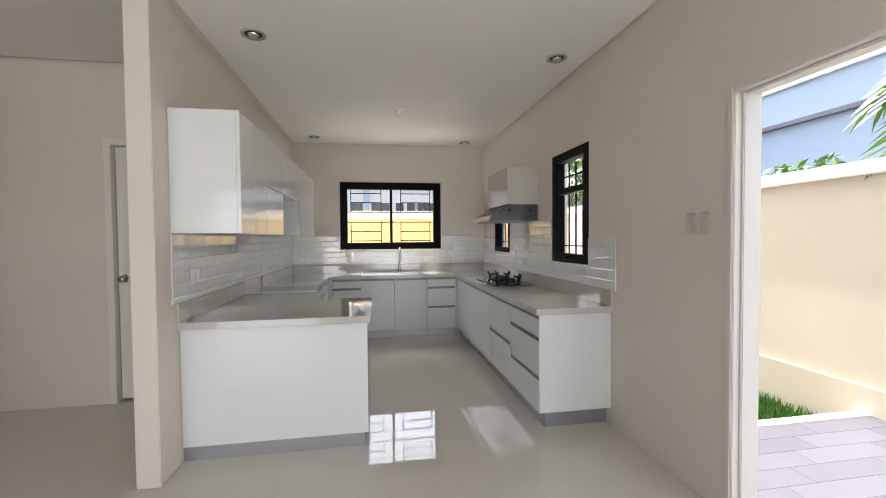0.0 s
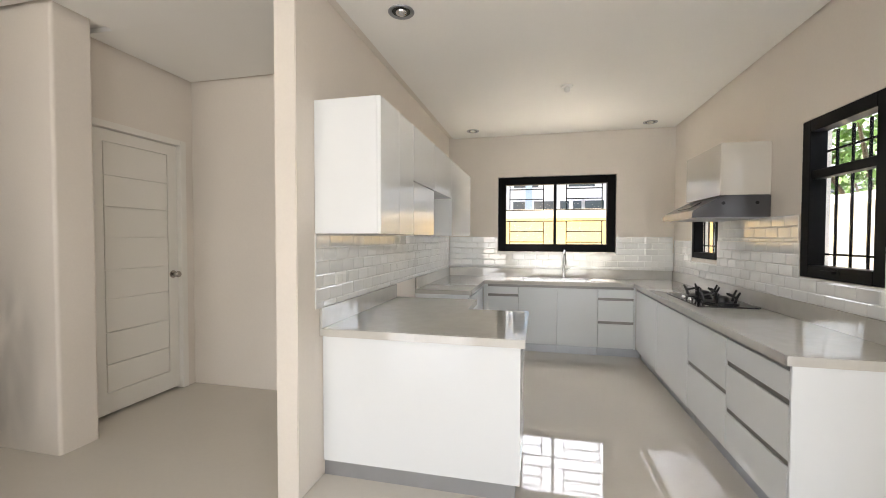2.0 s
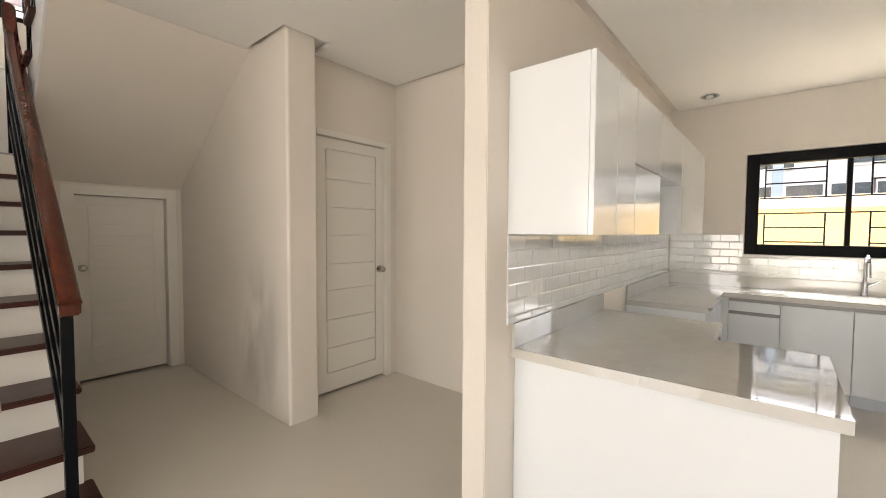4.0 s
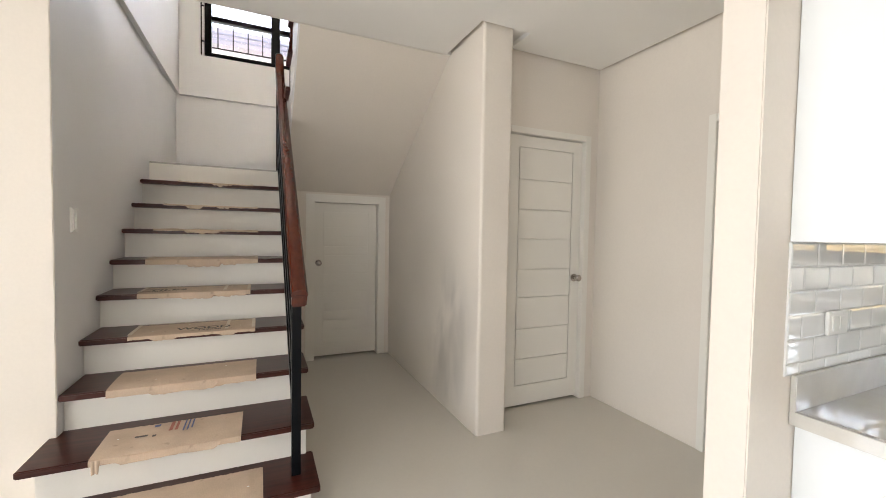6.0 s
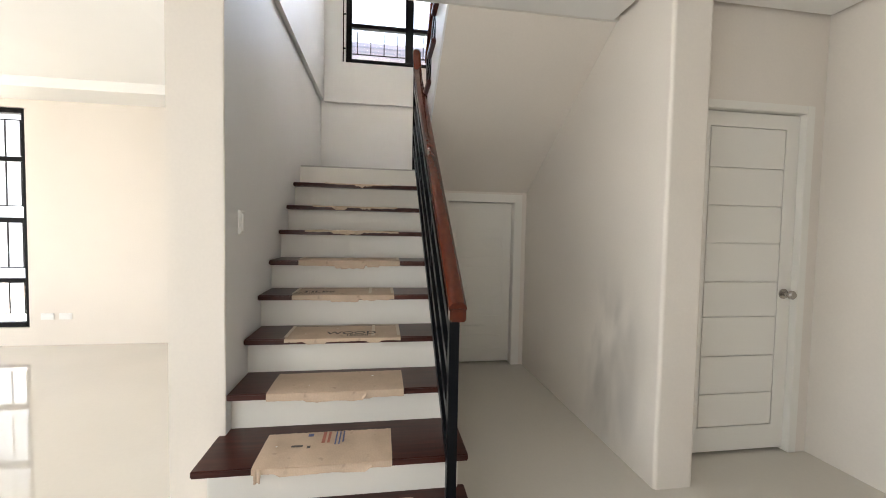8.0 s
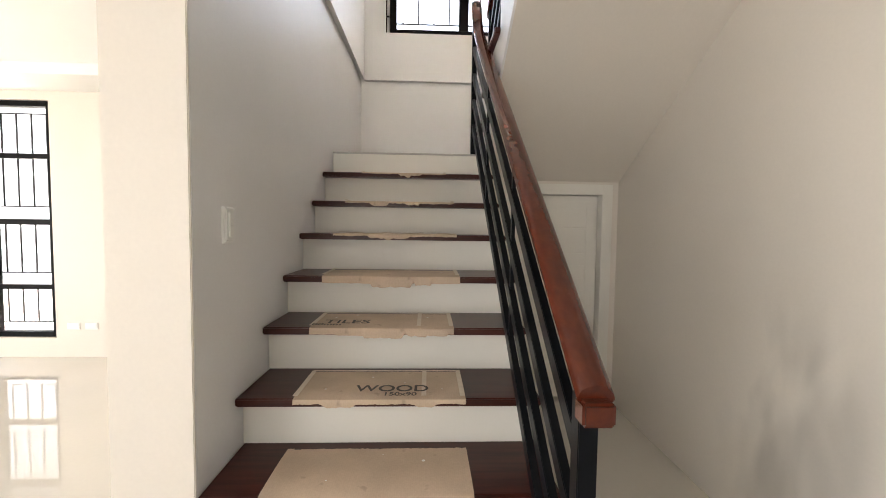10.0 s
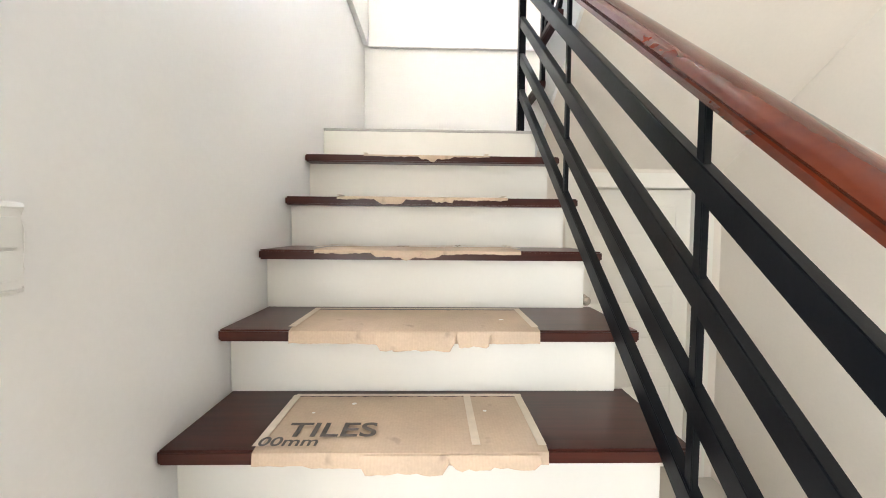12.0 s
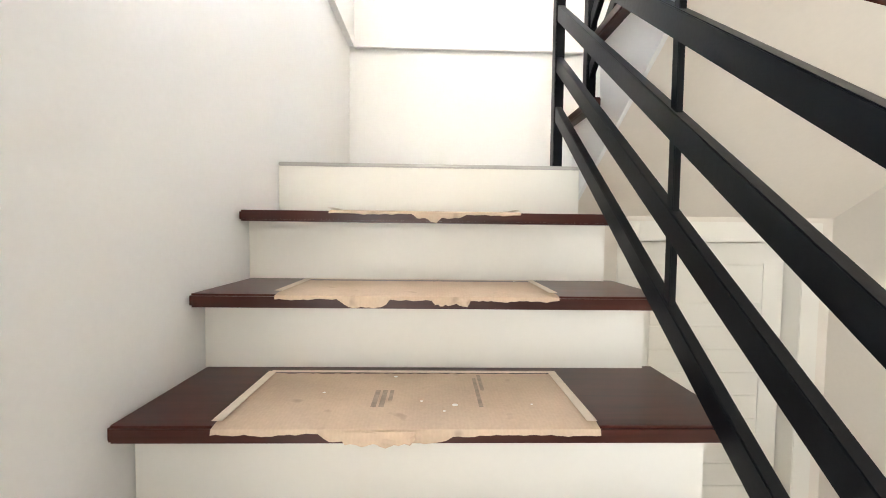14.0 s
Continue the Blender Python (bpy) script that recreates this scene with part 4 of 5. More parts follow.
# ceiling fittings
def downlight(x, y):
    d = thing("downlight", (x, y, 2.63), "round silver ceiling downlight with a dark cup, switched off", "ceiling light", "kitchen downlights")
    part("rim", lathe([(0.0, 0.074), (-0.004, 0.076), (-0.007, 0.074), (-0.009, 0.066), (-0.006, 0.058), (-0.0015, 0.054)], (x, y, 2.63), (0, 0, 1), 32), ALU, d, "silver ring")
    part("cup", lathe([(-0.0016, 0.053), (-0.0022, 0.050)], (x, y, 2.63), (0, 0, 1), 32), CUP, d, "dark polished cup")
    part("reflector", lathe([(-0.0023, 0.034), (-0.010, 0.032), (-0.016, 0.026), (-0.020, 0.016), (-0.021, 0.004)], (x, y, 2.63), (0, 0, 1), 24), CHROME, d, "silver bulb")


for x, y in ((-0.40, 3.02), (1.70, 3.06), (-0.40, 5.68), (1.60, 5.74)):
    downlight(x, y)
det = thing("ceiling_lamp_holder", (0.616, 4.43, 2.63), "small white ceiling lamp holder", "lamp holder")
part("rose", lathe([(0, 0.05), (-0.01, 0.048), (-0.014, 0.03)], (0.616, 4.43, 2.63), (0, 0, 1), 20), PLASTIC, det)
part("socket", lathe([(-0.0145, 0.024), (-0.045, 0.022), (-0.05, 0.016)], (0.616, 4.43, 2.63), (0, 0, 1), 16), PLASTIC, det)


# switches and outlets
def plate(name, label, bounds, rockers, mat=PLASTIC):
    c = ((bounds[0] + bounds[1]) / 2, (bounds[2] + bounds[3]) / 2, (bounds[4] + bounds[5]) / 2)
    p = thing(name, c, label, "switch" if "switch" in name else "outlet")
    part("plate", boxes(bounds, bevel=0.003), mat, p)
    for r in rockers:
        part("rocker", boxes(r, bevel=0.001, segments=1), mat, p)


plate("light_switch", "white plastic light switch on the stair wall, edged with sealant", (-2.80, -2.745, 0.3990, 0.413, 1.333, 1.441), [(-2.786, -2.759, 0.413, 0.419, 1.389, 1.43), (-2.786, -2.759, 0.413, 0.419, 1.345, 1.385)])
rng = random.Random(4)
loop = [(-2.802, 1.331), (-2.743, 1.331), (-2.743, 1.443), (-2.802, 1.443)]
path = []
for (xa, za), (xb, zb) in zip(loop, loop[1:] + loop[:1]):
    path += [(xa + (xb - xa) * k / 8, za + (zb - za) * k / 8) for k in range(8)]
bm = bmesh.new()
rings = []
for xa, za in path:
    r = rng.uniform(0.005, 0.0095)
    ux, uz = xa + 2.7725, za - 1.387
    d = math.hypot(ux, uz)
    rings.append([bm.verts.new((xa + ux / d * r * math.cos(a), 0.3990 + 1.5 * r * max(0.0, math.sin(a)), za + uz / d * r * math.cos(a))) for a in (0, 0.8, 1.57, 2.35, 3.14)])
for p, q in zip(rings, rings[1:] + rings[:1]):
    for k in range(4):
        bm.faces.new((p[k], p[k + 1], q[k + 1], q[k]))
bmesh.ops.recalc_face_normals(bm, faces=bm.faces[:])
tagged(link("sealant", bm, PLASTIC), "lumpy white sealant round the stair light switch", "sealant")
plate("light_switch", "greyish film-covered light switch beside the garden door", (1.945, 1.9545, 2.012, 2.076, 1.315, 1.425), [(1.9425, 1.945, 2.027, 2.061, 1.328, 1.412)], DULL_PLASTIC)
plate("light_switch", "greyish film-covered light switch beside the garden door", (1.945, 1.9545, 1.922, 1.986, 1.315, 1.425), [(1.9425, 1.945, 1.937, 1.971, 1.328, 1.412)], DULL_PLASTIC)
plate("wall_outlet", "white outlet plate low on the living room wall", (-5.5995, -5.588, -2.60, -2.47, 0.29, 0.36), [(-5.588, -5.585, -2.585, -2.485, 0.30, 0.35)])
plate("wall_outlet", "white outlet plate low on the living room wall", (-5.5995, -5.588, -2.42, -2.29, 0.29, 0.36), [(-5.588, -5.585, -2.405, -2.305, 0.30, 0.35)])
plate("wall_outlet", "white outlet plate on the tiled wall", (KL + 0.011, KL + 0.022, 2.90, 3.02, 1.05, 1.125), [(KL + 0.022, KL + 0.025, 2.92, 2.955, 1.065, 1.11), (KL + 0.022, KL + 0.025, 2.965, 3.0, 1.065, 1.11)])

# ---- outside ----
solid("ground", boxes((-60, 60, -60, 80, -0.42, -0.32)), SOIL, "bare earth round the house", "ground")
CONCRETE = material("pale_concrete", (0.70, 0.65, 0.55), 0.85, spread=0.1, scale=1.5, fine=40.0, bump=0.2)
# unseen pale ground, added to bounce sunlight up to the kitchen ceiling
solid("pavement_back", boxes((-6.0, 3.97, 6.21, 10.19, -0.31, -0.20), (2.115, 3.97, 5.5, 6.2095, -0.31, -0.20)), CONCRETE, "added pale concrete ground behind the house, bouncing sunlight indoors", "pavement")
# made-up pale ground that brightens the lower panes and the living room
solid("pavement_west", boxes((-12.99, -5.76, -34.0, 10.0, -0.31, -0.20)), CONCRETE, "added pale concrete ground west of the house, bouncing sunlight indoors", "pavement")
patio = solid("pavement", boxes((2.11, 4.0, -3.0, 2.62, -0.3, -0.05)), JOINT, "grey tiled patio beside the house", "pavement")
solid("patio_edge", boxes((2.11, 4.0, 2.621, 2.70, -0.3, -0.035), bevel=0.005), FENCE_CAP, "pale edging of the patio", "trim")
solid("fence_wall", boxes((4.0, 4.15, -3.0, 10.2, -0.32, 1.75)), FENCE, "cream rendered garden wall", "wall")
solid("fence_plinth", boxes((3.975, 3.9995, -3.0, 10.2, -0.32, 0.165), bevel=0.006), FENCE, "cream plinth of the garden wall", "wall")
solid("fence_cap", boxes((3.95, 4.2, -3.0, 10.2, 1.7505, 1.86), bevel=0.01), FENCE_CAP, "pale cap of the garden wall", "wall")
solid("back_fence", boxes((-8.0, 3.94, 10.2, 10.35, -0.32, 1.78)), YELLOW, "yellow rendered back garden wall", "wall")
solid("back_fence_cap", boxes((-8.0, 3.94, 10.15, 10.4, 1.7805, 1.98), bevel=0.01), FENCE, "pale yellow cap of the back garden wall", "wall")


def grass_patch(x0, x1, y0, y1, z, count, seed):
    rng = random.Random(seed)
    verts, faces = [], []
    for _ in range(count):
        x, y, a, h, w = rng.uniform(x0, x1), rng.uniform(y0, y1), rng.uniform(0, 6.283), rng.uniform(0.08, 0.2), rng.uniform(0.006, 0.014)
        lx, ly = rng.uniform(-0.05, 0.05), rng.uniform(-0.05, 0.05)
        i = len(verts)
        verts += [(x - w * math.cos(a), y - w * math.sin(a), z), (x + w * math.cos(a), y + w * math.sin(a), z), (x + lx * 0.5, y + ly * 0.5, z + h * 0.7), (x + lx, y + ly, z + h)]
        faces += [(i, i + 1, i + 2), (i + 1, i + 3, i + 2)]
    me = bpy.data.meshes.new("grass")
    me.from_pydata(verts, [], faces)
    me.materials.append(GRASS)
    return tagged(new("grass", me), "short green lawn grass by the garden wall", "grass", kind="stuff")


grass_patch(2.12, 3.97, 2.71, 5.5, -0.325, 26000, 3)


def leaves(bm_list, centre, radius, count, rng, size, droop=0.0):
    verts, faces = bm_list
    for _ in range(count):
        d = Vector((rng.gauss(0, 1), rng.gauss(0, 1), rng.gauss(0, 0.8)))
        p = Vector(centre) + d.normalized() * radius * rng.random() ** 0.45
        a = Vector((rng.uniform(-1, 1), rng.uniform(-1, 1), rng.uniform(-1, 0.3) - droop)).normalized() * size * rng.uniform(0.6, 1.4)
        s = a.cross(Vector((rng.uniform(-1, 1), rng.uniform(-1, 1), 1))).normalized() * size * 0.22
        i = len(verts)
        verts += [p, p + a * 0.5 + s, p + a, p + a * 0.5 - s]
        faces += [(i, i + 1, i + 2, i + 3)]


def tree(at, height, spread, seed, size=0.22, count=1500):
    rng = random.Random(seed)
    t = thing("tree", at, "leafy green garden tree beyond the wall", "tree", "garden trees")
    bm = bmesh.new()
    base = Vector(at)
    tube(bm, base, base + Vector((0, 0, height * 0.55)), 0.12, 10, 0.07)
    verts, faces = [], []
    for k in range(9):
        a, r = rng.uniform(0, 6.283), rng.uniform(0.3, 1.0) * spread
        c = base + Vector((r * math.cos(a), r * math.sin(a), height * rng.uniform(0.55, 1.0)))
        tube(bm, base + Vector((0, 0, height * rng.uniform(0.35, 0.55))), c, 0.045, 6, 0.015)
        leaves((verts, faces), c, spread * rng.uniform(0.35, 0.6), count // 9, rng, size)
    part("trunk", bm, BARK, t)
    me = bpy.data.meshes.new("crown")
    me.from_pydata([v - base for v in verts], [], faces)
    me.materials.append(LEAF)
    ob = new("crown", me)
    ob.parent = t


tree((6.0, 9.2, -0.32), 4.2, 1.5, 5)
tree((6.3, 12.5, -0.32), 4.8, 1.7, 6)


def palm(at, height, seed):
    rng = random.Random(seed)
    t = thing("palm", at, "green palm with feathery fronds beyond the garden wall", "palm")
    base = Vector(at)
    bm = bmesh.new()
    for k in range(6):
        tube(bm, base + Vector((0, 0, height * k / 6)), base + Vector((0, 0, height * (k + 1) / 6)), 0.085 - 0.006 * k, 10, 0.078 - 0.006 * k)
    part("trunk", bm, BARK, t)
    top = Vector((0, 0, height))
    for k in range(13):
        verts, faces = [], []
        a, rise = 2 * math.pi * k / 13 + rng.uniform(-0.2, 0.2), rng.uniform(0.2, 1.1)
        length = rng.uniform(1.0, 1.25)
        out = Vector((math.cos(a), math.sin(a), 0))
        side = Vector((-math.sin(a), math.cos(a), 0))
        for j in range(26):
            s = (j + 2) / 28
            p = top + out * length * s * 0.9 + Vector((0, 0, rise * s - 1.35 * s * s))
            for sg in (-1, 1):
                tip = p + side * sg * 0.38 * (1 - 0.6 * s) + out * 0.16 + Vector((0, 0, -0.12 - 0.1 * rng.random()))
                i = len(verts)
                verts += [p - out * 0.014, p + out * 0.014, (p + tip) / 2 + out * 0.02, tip]
                faces += [(i, i + 1, i + 2), (i, i + 2, i + 3)]
        me = bpy.data.meshes.new("frond")
        me.from_pydata(verts, [], faces)
        me.materials.append(LEAF)
        ob = new("frond", me)
        ob.parent = t


palm((4.95, 2.22, -0.32), 3.1, 8)
rng = random.Random(21)
for cx, cy in ((4.36, 3.2), (4.38, 3.42), (4.36, 3.62)):
    sh = thing("shrub", (cx, cy, -0.32), "low green shrub showing above the garden wall", "shrub", "shrubs along the wall")
    v, f = [], []
    for h in (0.5, 1.1, 1.7, 1.97):
        leaves((v, f), (cx, cy, h - 0.32 + 0.27), 0.13, 60, rng, 0.10)
    me = bpy.data.meshes.new("foliage")
    me.from_pydata([Vector(p) - Vector((cx, cy, -0.32)) for p in v], [], f)
    me.materials.append(LEAF)
    ob = new("foliage", me)
    ob.parent = sh


def house(at, w, d, h, wall_mat, label, openings, face):
    """A neighbouring house; openings are (across, up, width, height) on its near face."""
    x, y, z = at
    t = thing("house", at, label, "house", "neighbouring houses")
    part("wall", boxes((x, x + w, y, y + d, z, z + h)), wall_mat, t)
    part("roof", boxes((x - 0.4, x + w + 0.4, y - 0.4, y + d + 0.4, z + h, z + h + 0.35), bevel=0.03), HOUSE_WHITE if face == "y" else wall_mat, t)
    for u, v, ow, oh in openings:
        if face == "y":
            b = lambda e, g: (x + u - e, x + u + ow + e, y - g, y - 0.001, z + v - e, z + v + oh + e)
        else:
            b = lambda e, g: (x - g, x - 0.001, y + u - e, y + u + ow + e, z + v - e, z + v + oh + e)
        win = part("window", boxes(b(0.08, 0.04)), HOUSE_WHITE, t)
        part("pane", boxes(b(0.0, 0.06)), HOUSE_GLASS, win, "dark window glass")


house((-6, 18.0, -0.32), 12.0, 6, 5.6, HOUSE_WHITE, "white two-storey house behind the back wall", [(3.9, 2.5, 0.9, 0.67), (5.38, 2.5, 0.48, 0.67), (6.23, 2.5, 0.85, 0.67), (7.27, 2.5, 0.34, 0.67), (7.76, 2.5, 0.34, 0.67), (8.22, 2.5, 0.73, 0.67), (9.4, 2.5, 0.8, 0.67), (5.4, 3.75, 1.0, 0.9), (7.6, 3.75, 1.0, 0.9)], "y")
part("pilaster", boxes((-0.12, 0.15, 17.93, 17.999, -0.32, 5.2)), BLUE_HOUSE, [o for o in bpy.data.objects if o.name.startswith("house")][0], "pale blue painted strip")
house((6.6, 18.6, -0.32), 8.0, 6, 3.4, BLUE_HOUSE, "pale blue house behind the back wall", [(0.5, 1.9, 1.0, 0.8), (2.2, 1.9, 1.2, 0.8)], "y")
bh = thing("house", (8.5, 4.0, -0.32), "pale blue house with grey mouldings beyond the garden wall", "house", "neighbouring houses")
part("wall", boxes((8.5, 14, -6, 9.6, -0.32, 4.22)), BLUE_HOUSE, bh)
part("moulding", boxes((8.40, 14.1, -6.1, 9.7, 3.46, 3.55), bevel=0.01), ROOF, bh, "grey moulding")
part("lower_roof", boxes((7.9, 8.4995, -6.1, 9.7, 2.36, 2.47), bevel=0.01), ROOF, bh, "dark grey eave")
part("coping", boxes((8.44, 14.06, -6.06, 9.66, 4.2205, 4.28), bevel=0.01), HOUSE_WHITE, bh, "white coping")
west = thing("house", (-13, 2.0, -0.32), "pale house with a low lilac-grey roof beyond the stair window", "house", "neighbouring houses")
LILAC = material("lilac_metal_roof", (0.16, 0.15, 0.19), 0.6)
part("wall", boxes((-19, -13, -34, 10, -0.32, 6.3)), HOUSE_WHITE, west)
part("roof", prism([(-12.6, 6.72), (-12.9, 6.3), (-19.4, 6.3), (-16, 7.2)], 1, -34.4, 10.4), LILAC, west, "grey-lilac roof")
part("fascia", boxes((-12.62, -12.58, -34.4, 10.4, 6.30, 6.72), bevel=0.01), LILAC, west, "lilac-grey eaves board")
for z in (6.42, 6.56):
    part("moulding", boxes((-12.578, -12.54, -34.4, 10.4, z, z + 0.035), bevel=0.006), ROOF, west)


# ---- cardboard on the treads ----
def cardboard(k, y0, y1, back, lap, seed, prints=(), bars=()):
    """A sheet laid over tread k, its torn front edge lapping over the nosing."""
    rng = random.Random(seed)
    x, z = NOSE[k], TREAD_Z[k]
    c = thing("cardboard_sheet", (x - 0.12, (y0 + y1) / 2, z), "brown cardboard sheet taped over a stair tread, torn in front", "cardboard", "cardboard on the stairs")
    n = 70
    bm = bmesh.new()
    rows = []
    tabs = [(rng.uniform(0.2, 0.8), rng.uniform(0.04, 0.12), rng.uniform(0.006, 0.014)) for _ in range(2)]
    ragged = 0.0012 if lap > 0.02 else 0.002
    drift = 0.0
    for i in range(n + 1):
        y = y0 + (y1 - y0) * i / n
        drift = 0.7 * drift + rng.uniform(-ragged, ragged)
        edge = lap + drift + sum(d * min(1.0, 4 * (1 - abs(i / n - c0) / w)) for c0, w, d in tabs if abs(i / n - c0) < w)
        lift = 0.0025 * math.sin(i * 0.35 + seed) + 0.003
        p = [(x - back + rng.uniform(-0.003, 0.003), z + 0.002), (x - back * 0.66, z + 0.002 + lift), (x - back * 0.33, z + 0.002 + lift * 0.8), (x - 0.012, z + 0.003), (x + 0.007, z - 0.001)]
        if edge > 0.006:
            p.append((x + 0.010, z - edge))
        else:
            p.append((x + 0.008, z - 0.006))
        rows.append([bm.verts.new((a, y, b)) for a, b in p])
    for r, s in zip(rows, rows[1:]):
        for j in range(len(r) - 1):
            bm.faces.new((r[j], r[j + 1], s[j + 1], s[j]))
    bmesh.ops.recalc_face_normals(bm, faces=bm.faces[:])
    bmesh.ops.solidify(bm, geom=bm.faces[:], thickness=0.003)
    part("sheet", bm, CARD, c)
    for ya in (y0 - 0.004, y1 - 0.020) if k > 2 else ():
        part("tape", boxes((x - back + 0.005, x - 0.004, ya, ya + 0.018, z + 0.0085, z + 0.0095)), TAPE, c, "masking tape")
    if k > 2:
        part("tape", boxes((x - back - 0.006, x - back + 0.006, y0, y1, z + 0.0065, z + 0.0075)), TAPE, c)
    if k in (3, 4):
        f = y0 + (y1 - y0) * 0.74
        part("tape", boxes((x - back + 0.012, x - 0.006, f, f + 0.018, z + 0.0087, z + 0.0097)), TAPE, c)
    for a, b, low in FLAPS.get(k, ()):
        # a torn layer of board hanging in front of the nosing
        ya, yb, m = y0 + (y1 - y0) * a, y0 + (y1 - y0) * b, 14
        flap = bmesh.new()
        strip = []
        for i in range(m + 1):
            y = ya + (yb - ya) * i / m
            e = low * (1.0 if 0 < i < m else 0.5) + rng.uniform(-0.003, 0.003)
            strip.append([flap.verts.new((x + 0.011 + dx, y, zz)) for dx, zz in ((0.0, z - 0.004), (0.004 + 0.003 * math.sin(i * 0.8), z - e * 0.6), (0.007 + 0.004 * math.sin(i * 0.6), z - e))])
        for p, q in zip(strip, strip[1:]):
            for n2 in range(2):
                flap.faces.new((p[n2], p[n2 + 1], q[n2 + 1], q[n2]))
        bmesh.ops.recalc_face_normals(flap, faces=flap.faces[:])
        bmesh.ops.solidify(flap, geom=flap.faces[:], thickness=0.002)
        part("torn_flap", flap, CARD, c)
    for _ in range({3: 5, 6: 6, 4: 3, 2: 3}.get(k, 1)):
        u, v = rng.uniform(y0 + 0.05, y1 - 0.05), rng.uniform(0.03, back - 0.04)
        part("paint_spot", lathe([(0, rng.uniform(0.0025, 0.007)), (0.0006, 0.002)], (x - back + v, u, z + 0.0095), (0, 0, 1), 9), PLASTIC, c, "dried white paint spot")
    for u0, u1, v0, v1, mat in bars:
        part("print", boxes((x - back + v0, x - back + v1, y0 + u0, y0 + u1, z + 0.0095, z + 0.0100)), mat, c)
    for text, u, v, size, mat, turn in prints:
        cu = bpy.data.curves.new("text", "FONT")
        cu.body, cu.size, cu.extrude = text, size, 0.0002
        cu.offset = size * 0.014
        tmp = bpy.data.objects.new("text", cu)
        scene.collection.objects.link(tmp)
        me = bpy.data.meshes.new_from_object(tmp.evaluated_get(bpy.context.evaluated_depsgraph_get()))
        bpy.data.objects.remove(tmp)
        me.materials.clear()
        me.materials.append(mat)
        ob = new("lettering", me)
        ob.parent = c
        ob.matrix_local = pose(x - back + v - c.location.x, y0 + u - c.location.y, 0.0105, 0, 0, 90 + turn)
    return c


# torn layers: from and to along the front edge, and how far they hang
FLAPS = {1: [(0.02, 0.07, 0.055), (0.15, 0.85, 0.032)], 2: [(0.30, 0.72, 0.044)], 4: [(0.36, 0.66, 0.040), (0.66, 0.97, 0.030)], 5: [(0.34, 0.66, 0.050), (0.665, 0.80, 0.040)], 6: [(0.33, 0.52, 0.022)], 7: [(0.55, 0.68, 0.018)]}
# tread, from and to across the stairs, depth, lap over the nosing
card_rows = [(0, 0.56, 1.285, 0.262, 0.014), (1, 0.605, 1.188, 0.278, 0.026), (2, 0.585, 1.252, 0.268, 0.036), (3, 0.612, 1.245, 0.272, 0.018), (4, 0.60, 1.214, 0.268, 0.026),
             (5, 0.59, 1.257, 0.262, 0.034), (6, 0.583, 1.257, 0.258, 0.010), (7, 0.60, 1.255, 0.25, 0.009), (8, 0.66, 1.215, 0.23, 0.007)]
PRINTS = {
    3: [("WOOD", 0.215, 0.228, 0.082, PRINT, 0), ("150x90", 0.325, 0.268, 0.042, PRINT, 0)],
    4: [("TILES", 0.045, 0.228, 0.088, PRINT, 0), ("00mm", 0.004, 0.266, 0.05, PRINT, 0)],
}
BARS = {
    1: [(0.19, 0.215, 0.03, 0.055, PRINT_BLUE), (0.26, 0.275, 0.02, 0.12, PRINT_RED), (0.285, 0.297, 0.02, 0.12, PRINT_RED), (0.32, 0.327, 0.02, 0.14, PRINT_BLUE), (0.337, 0.344, 0.02, 0.14, PRINT_BLUE), (0.354, 0.361, 0.02, 0.12, PRINT_BLUE), (0.13, 0.18, 0.13, 0.145, PRINT), (0.2, 0.215, 0.14, 0.16, PRINT)],
    6: [(0.262, 0.272, 0.12, 0.20, PRINT_PALE), (0.277, 0.287, 0.12, 0.20, PRINT_PALE), (0.292, 0.30, 0.12, 0.17, PRINT_PALE), (0.468, 0.476, 0.05, 0.20, PRINT_PALE), (0.48, 0.488, 0.03, 0.12, PRINT_PALE)],
    2: [(0.03, 0.055, 0.012, 0.018, PRINT)],
}
for k, y0, y1, back, lap in card_rows:
    cardboard(k, y0, y1, back, lap, 11 + k, PRINTS.get(k, ()), BARS.get(k, ()))


# ---- wall tiles, last ----
TW, TH, TG = 0.15, 0.0735, 0.0012


def tile_mesh(w, h):
    """A glazed tile with bevelled edges; u across, v up, face along +n."""
    b, d = 0.006, 0.0045
    v = [(0, 0, 0), (w, 0, 0), (w, h, 0), (0, h, 0), (0, 0, d * 0.62), (w, 0, d * 0.62), (w, h, d * 0.62), (0, h, d * 0.62), (b, b, d), (w - b, b, d), (w - b, h - b, d), (b, h - b, d)]
    f = [(8, 9, 10, 11)]
    for i in range(4):
        j = (i + 1) % 4
        f += [(i, j, 4 + j, 4 + i), (4 + i, 4 + j, 8 + j, 8 + i)]
    me = bpy.data.meshes.new("tile")
    me.from_pydata(v, [], f)
    me.materials.append(TILE)
    return me


meshes = {}


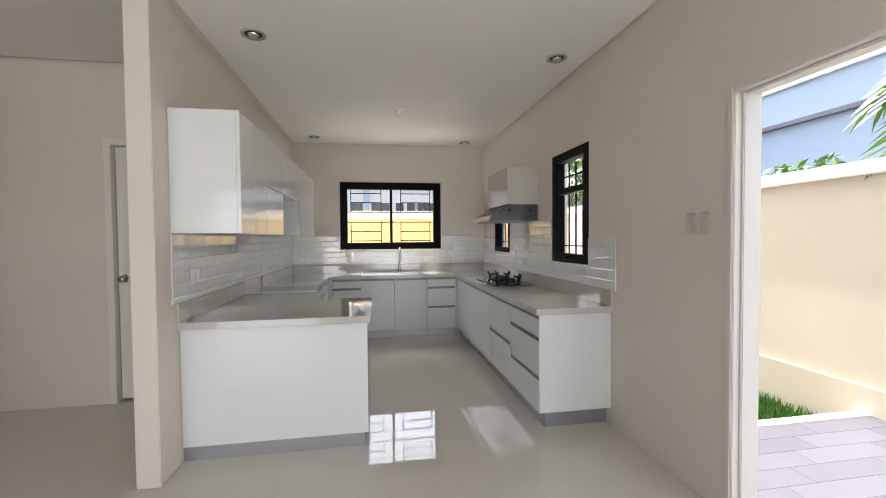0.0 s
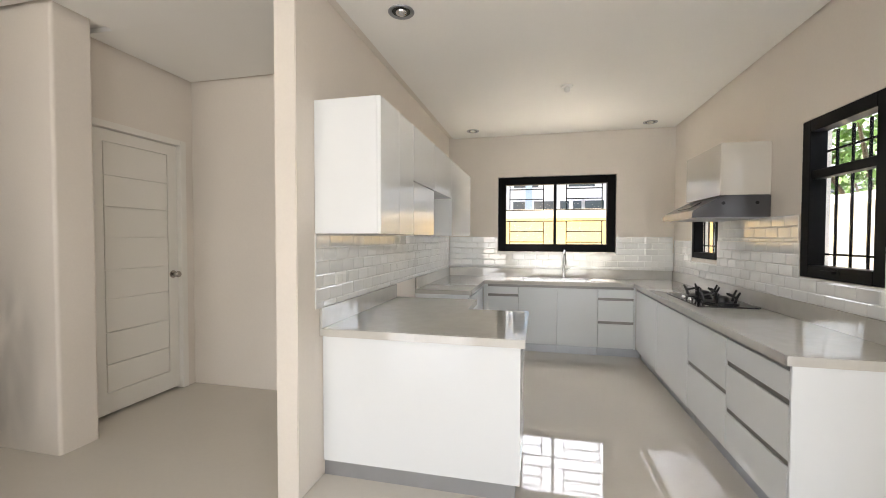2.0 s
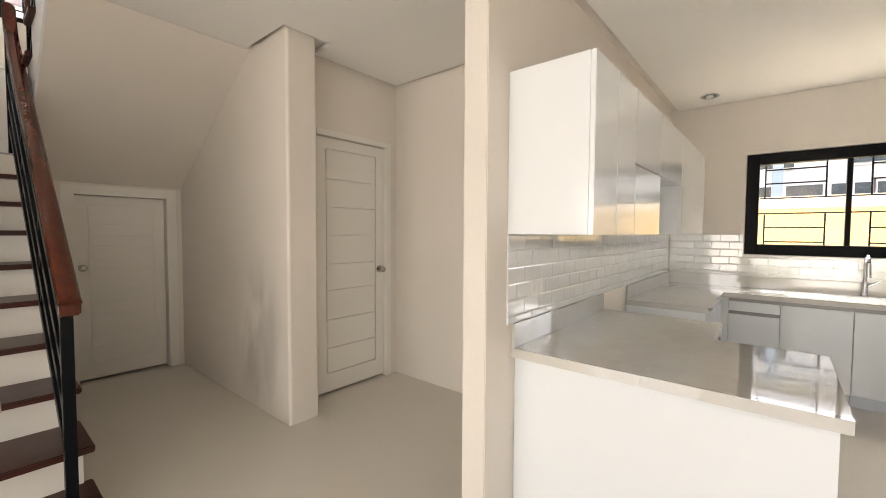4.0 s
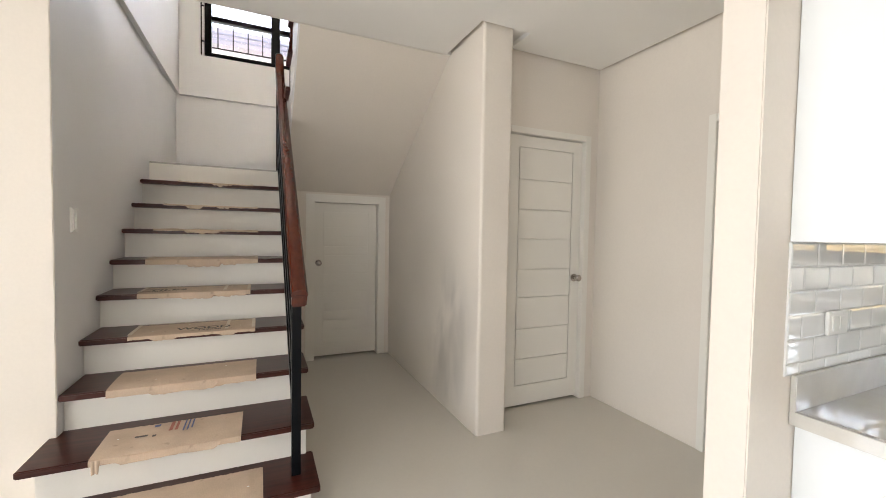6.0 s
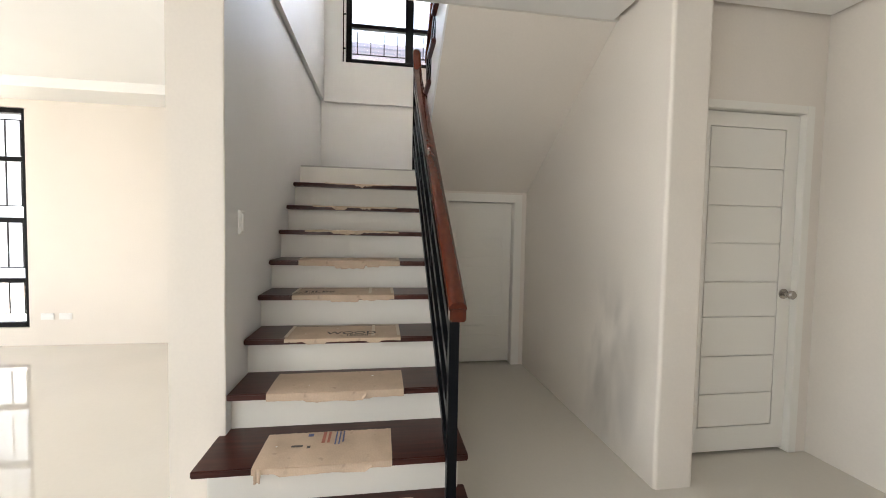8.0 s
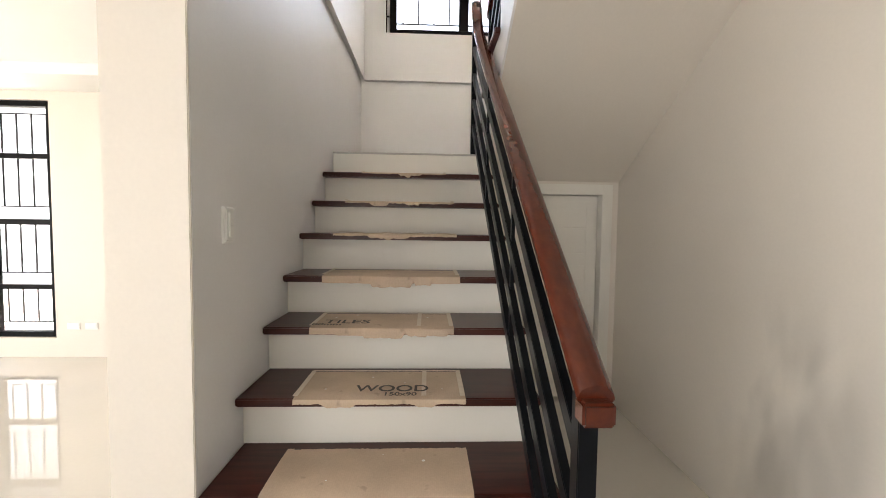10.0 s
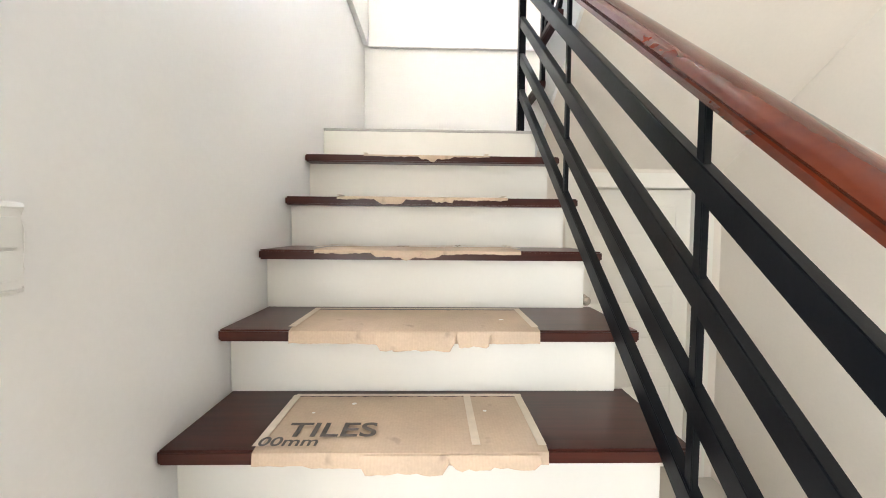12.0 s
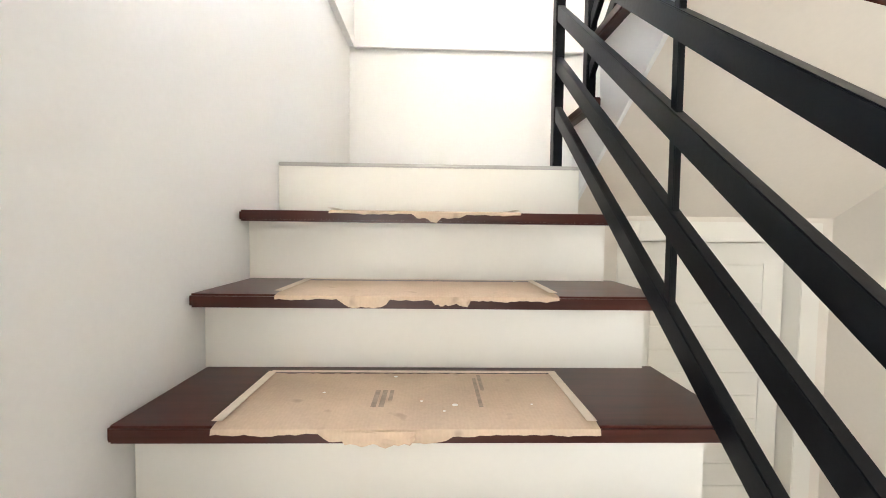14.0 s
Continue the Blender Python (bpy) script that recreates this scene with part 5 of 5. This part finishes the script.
def tiled(wall_name, u0, u1, z0, z1, holes, place):
    parent = bpy.data.objects[wall_name]
    rng = random.Random(len(wall_name))
    z, row = z1, 0
    while z > z0 + 0.004:
        h = min(TH, z - z0)
        u = u0 - (TW / 2 if row % 2 else 0)
        while u < u1 - 0.004:
            a, b = max(u, u0), min(u + TW, u1)
            u += TW
            spans = [(a, b)]
            for h0, h1, hz0, hz1 in holes:
                if z > hz0 and z - h < hz1:
                    spans = [s for p, q in spans for s in ((p, min(q, h0)), (max(p, h1), q)) if s[1] - s[0] > 0.012]
            for p, q in spans:
                key = (round(q - p - TG, 3), round(h - TG, 3))
                if key[0] < 0.008 or key[1] < 0.008:
                    continue
                if key not in meshes:
                    meshes[key] = tile_mesh(*key)
                ob = new("tile", meshes[key])
                ob.parent = parent
                m = place(p, z - h)
                ob.matrix_local = m @ Matrix.Rotation(rng.uniform(-0.004, 0.004), 4, "X") @ Matrix.Rotation(rng.uniform(-0.004, 0.004), 4, "Y")
        z -= TH
        row += 1


def axes(origin, u, v, n):
    m = Matrix.Identity(4)
    for i, c in enumerate((u, v, n)):
        for j in range(3):
            m[j][i] = c[j]
    m.translation = origin
    return m


tiled("wall_kitchen_side", 2.70, KB - 0.01, 0.942, 1.343, [], lambda u, z: axes((KL + 0.004, u, z), (0, 1, 0), (0, 0, 1), (1, 0, 0)))
tiled("wall_north", KL + 0.012, KR - 0.012, 0.942, 1.343, [(-0.125, 1.31, 1.15, 2.1)], lambda u, z: axes((u, KB - 0.004, z), (1, 0, 0), (0, 0, 1), (0, -1, 0)))
tiled("wall_east", 2.70, KB - 0.012, 0.942, 1.30, [(3.055, 3.69, 1.09, 2.0), (4.86, 5.48, 1.125, 1.56)], lambda u, z: axes((KR - 0.004, u, z), (0, 1, 0), (0, 0, 1), (-1, 0, 0)))
tiled("wall_east", 3.70, 4.85, 1.302, 1.475, [], lambda u, z: axes((KR - 0.004, u, z), (0, 1, 0), (0, 0, 1), (-1, 0, 0)))
solid("trim_tile_bed", boxes((KL + 0.0005, KL + 0.0045, 2.70, KB - 0.001, 0.9405, 1.344), (KL + 0.005, KR - 0.005, KB - 0.0045, KB - 0.0005, 0.9405, 1.148), (KR - 0.0045, KR - 0.0005, 2.70, KB - 0.005, 0.9405, 1.088)), GROUT, "white grout bed behind the wall tiles", "trim")

# patio tiles: long planks laid across, each row shifted
pm = bpy.data.meshes.new("paving_tile")
bmt = boxes((0, 0.5988, 0, 0.1488, 0, 0.006), bevel=0.001, segments=1)
bmt.to_mesh(pm)
bmt.free()
pm.materials.append(PAVING)
for j in range(23):
    y = 2.615 - (j + 1) * 0.15
    x = 2.115 - (0.2 * (j % 3))
    while x < 3.99:
        x0, x1 = max(x, 2.115), min(x + 0.5988, 3.995)
        x += 0.6
        if x1 - x0 < 0.03:
            continue
        ob = new("paving_tile", pm)
        ob.parent = patio
        ob.location = (x0, y, -0.05)
        ob.scale = ((x1 - x0) / 0.5988, 1, 1)
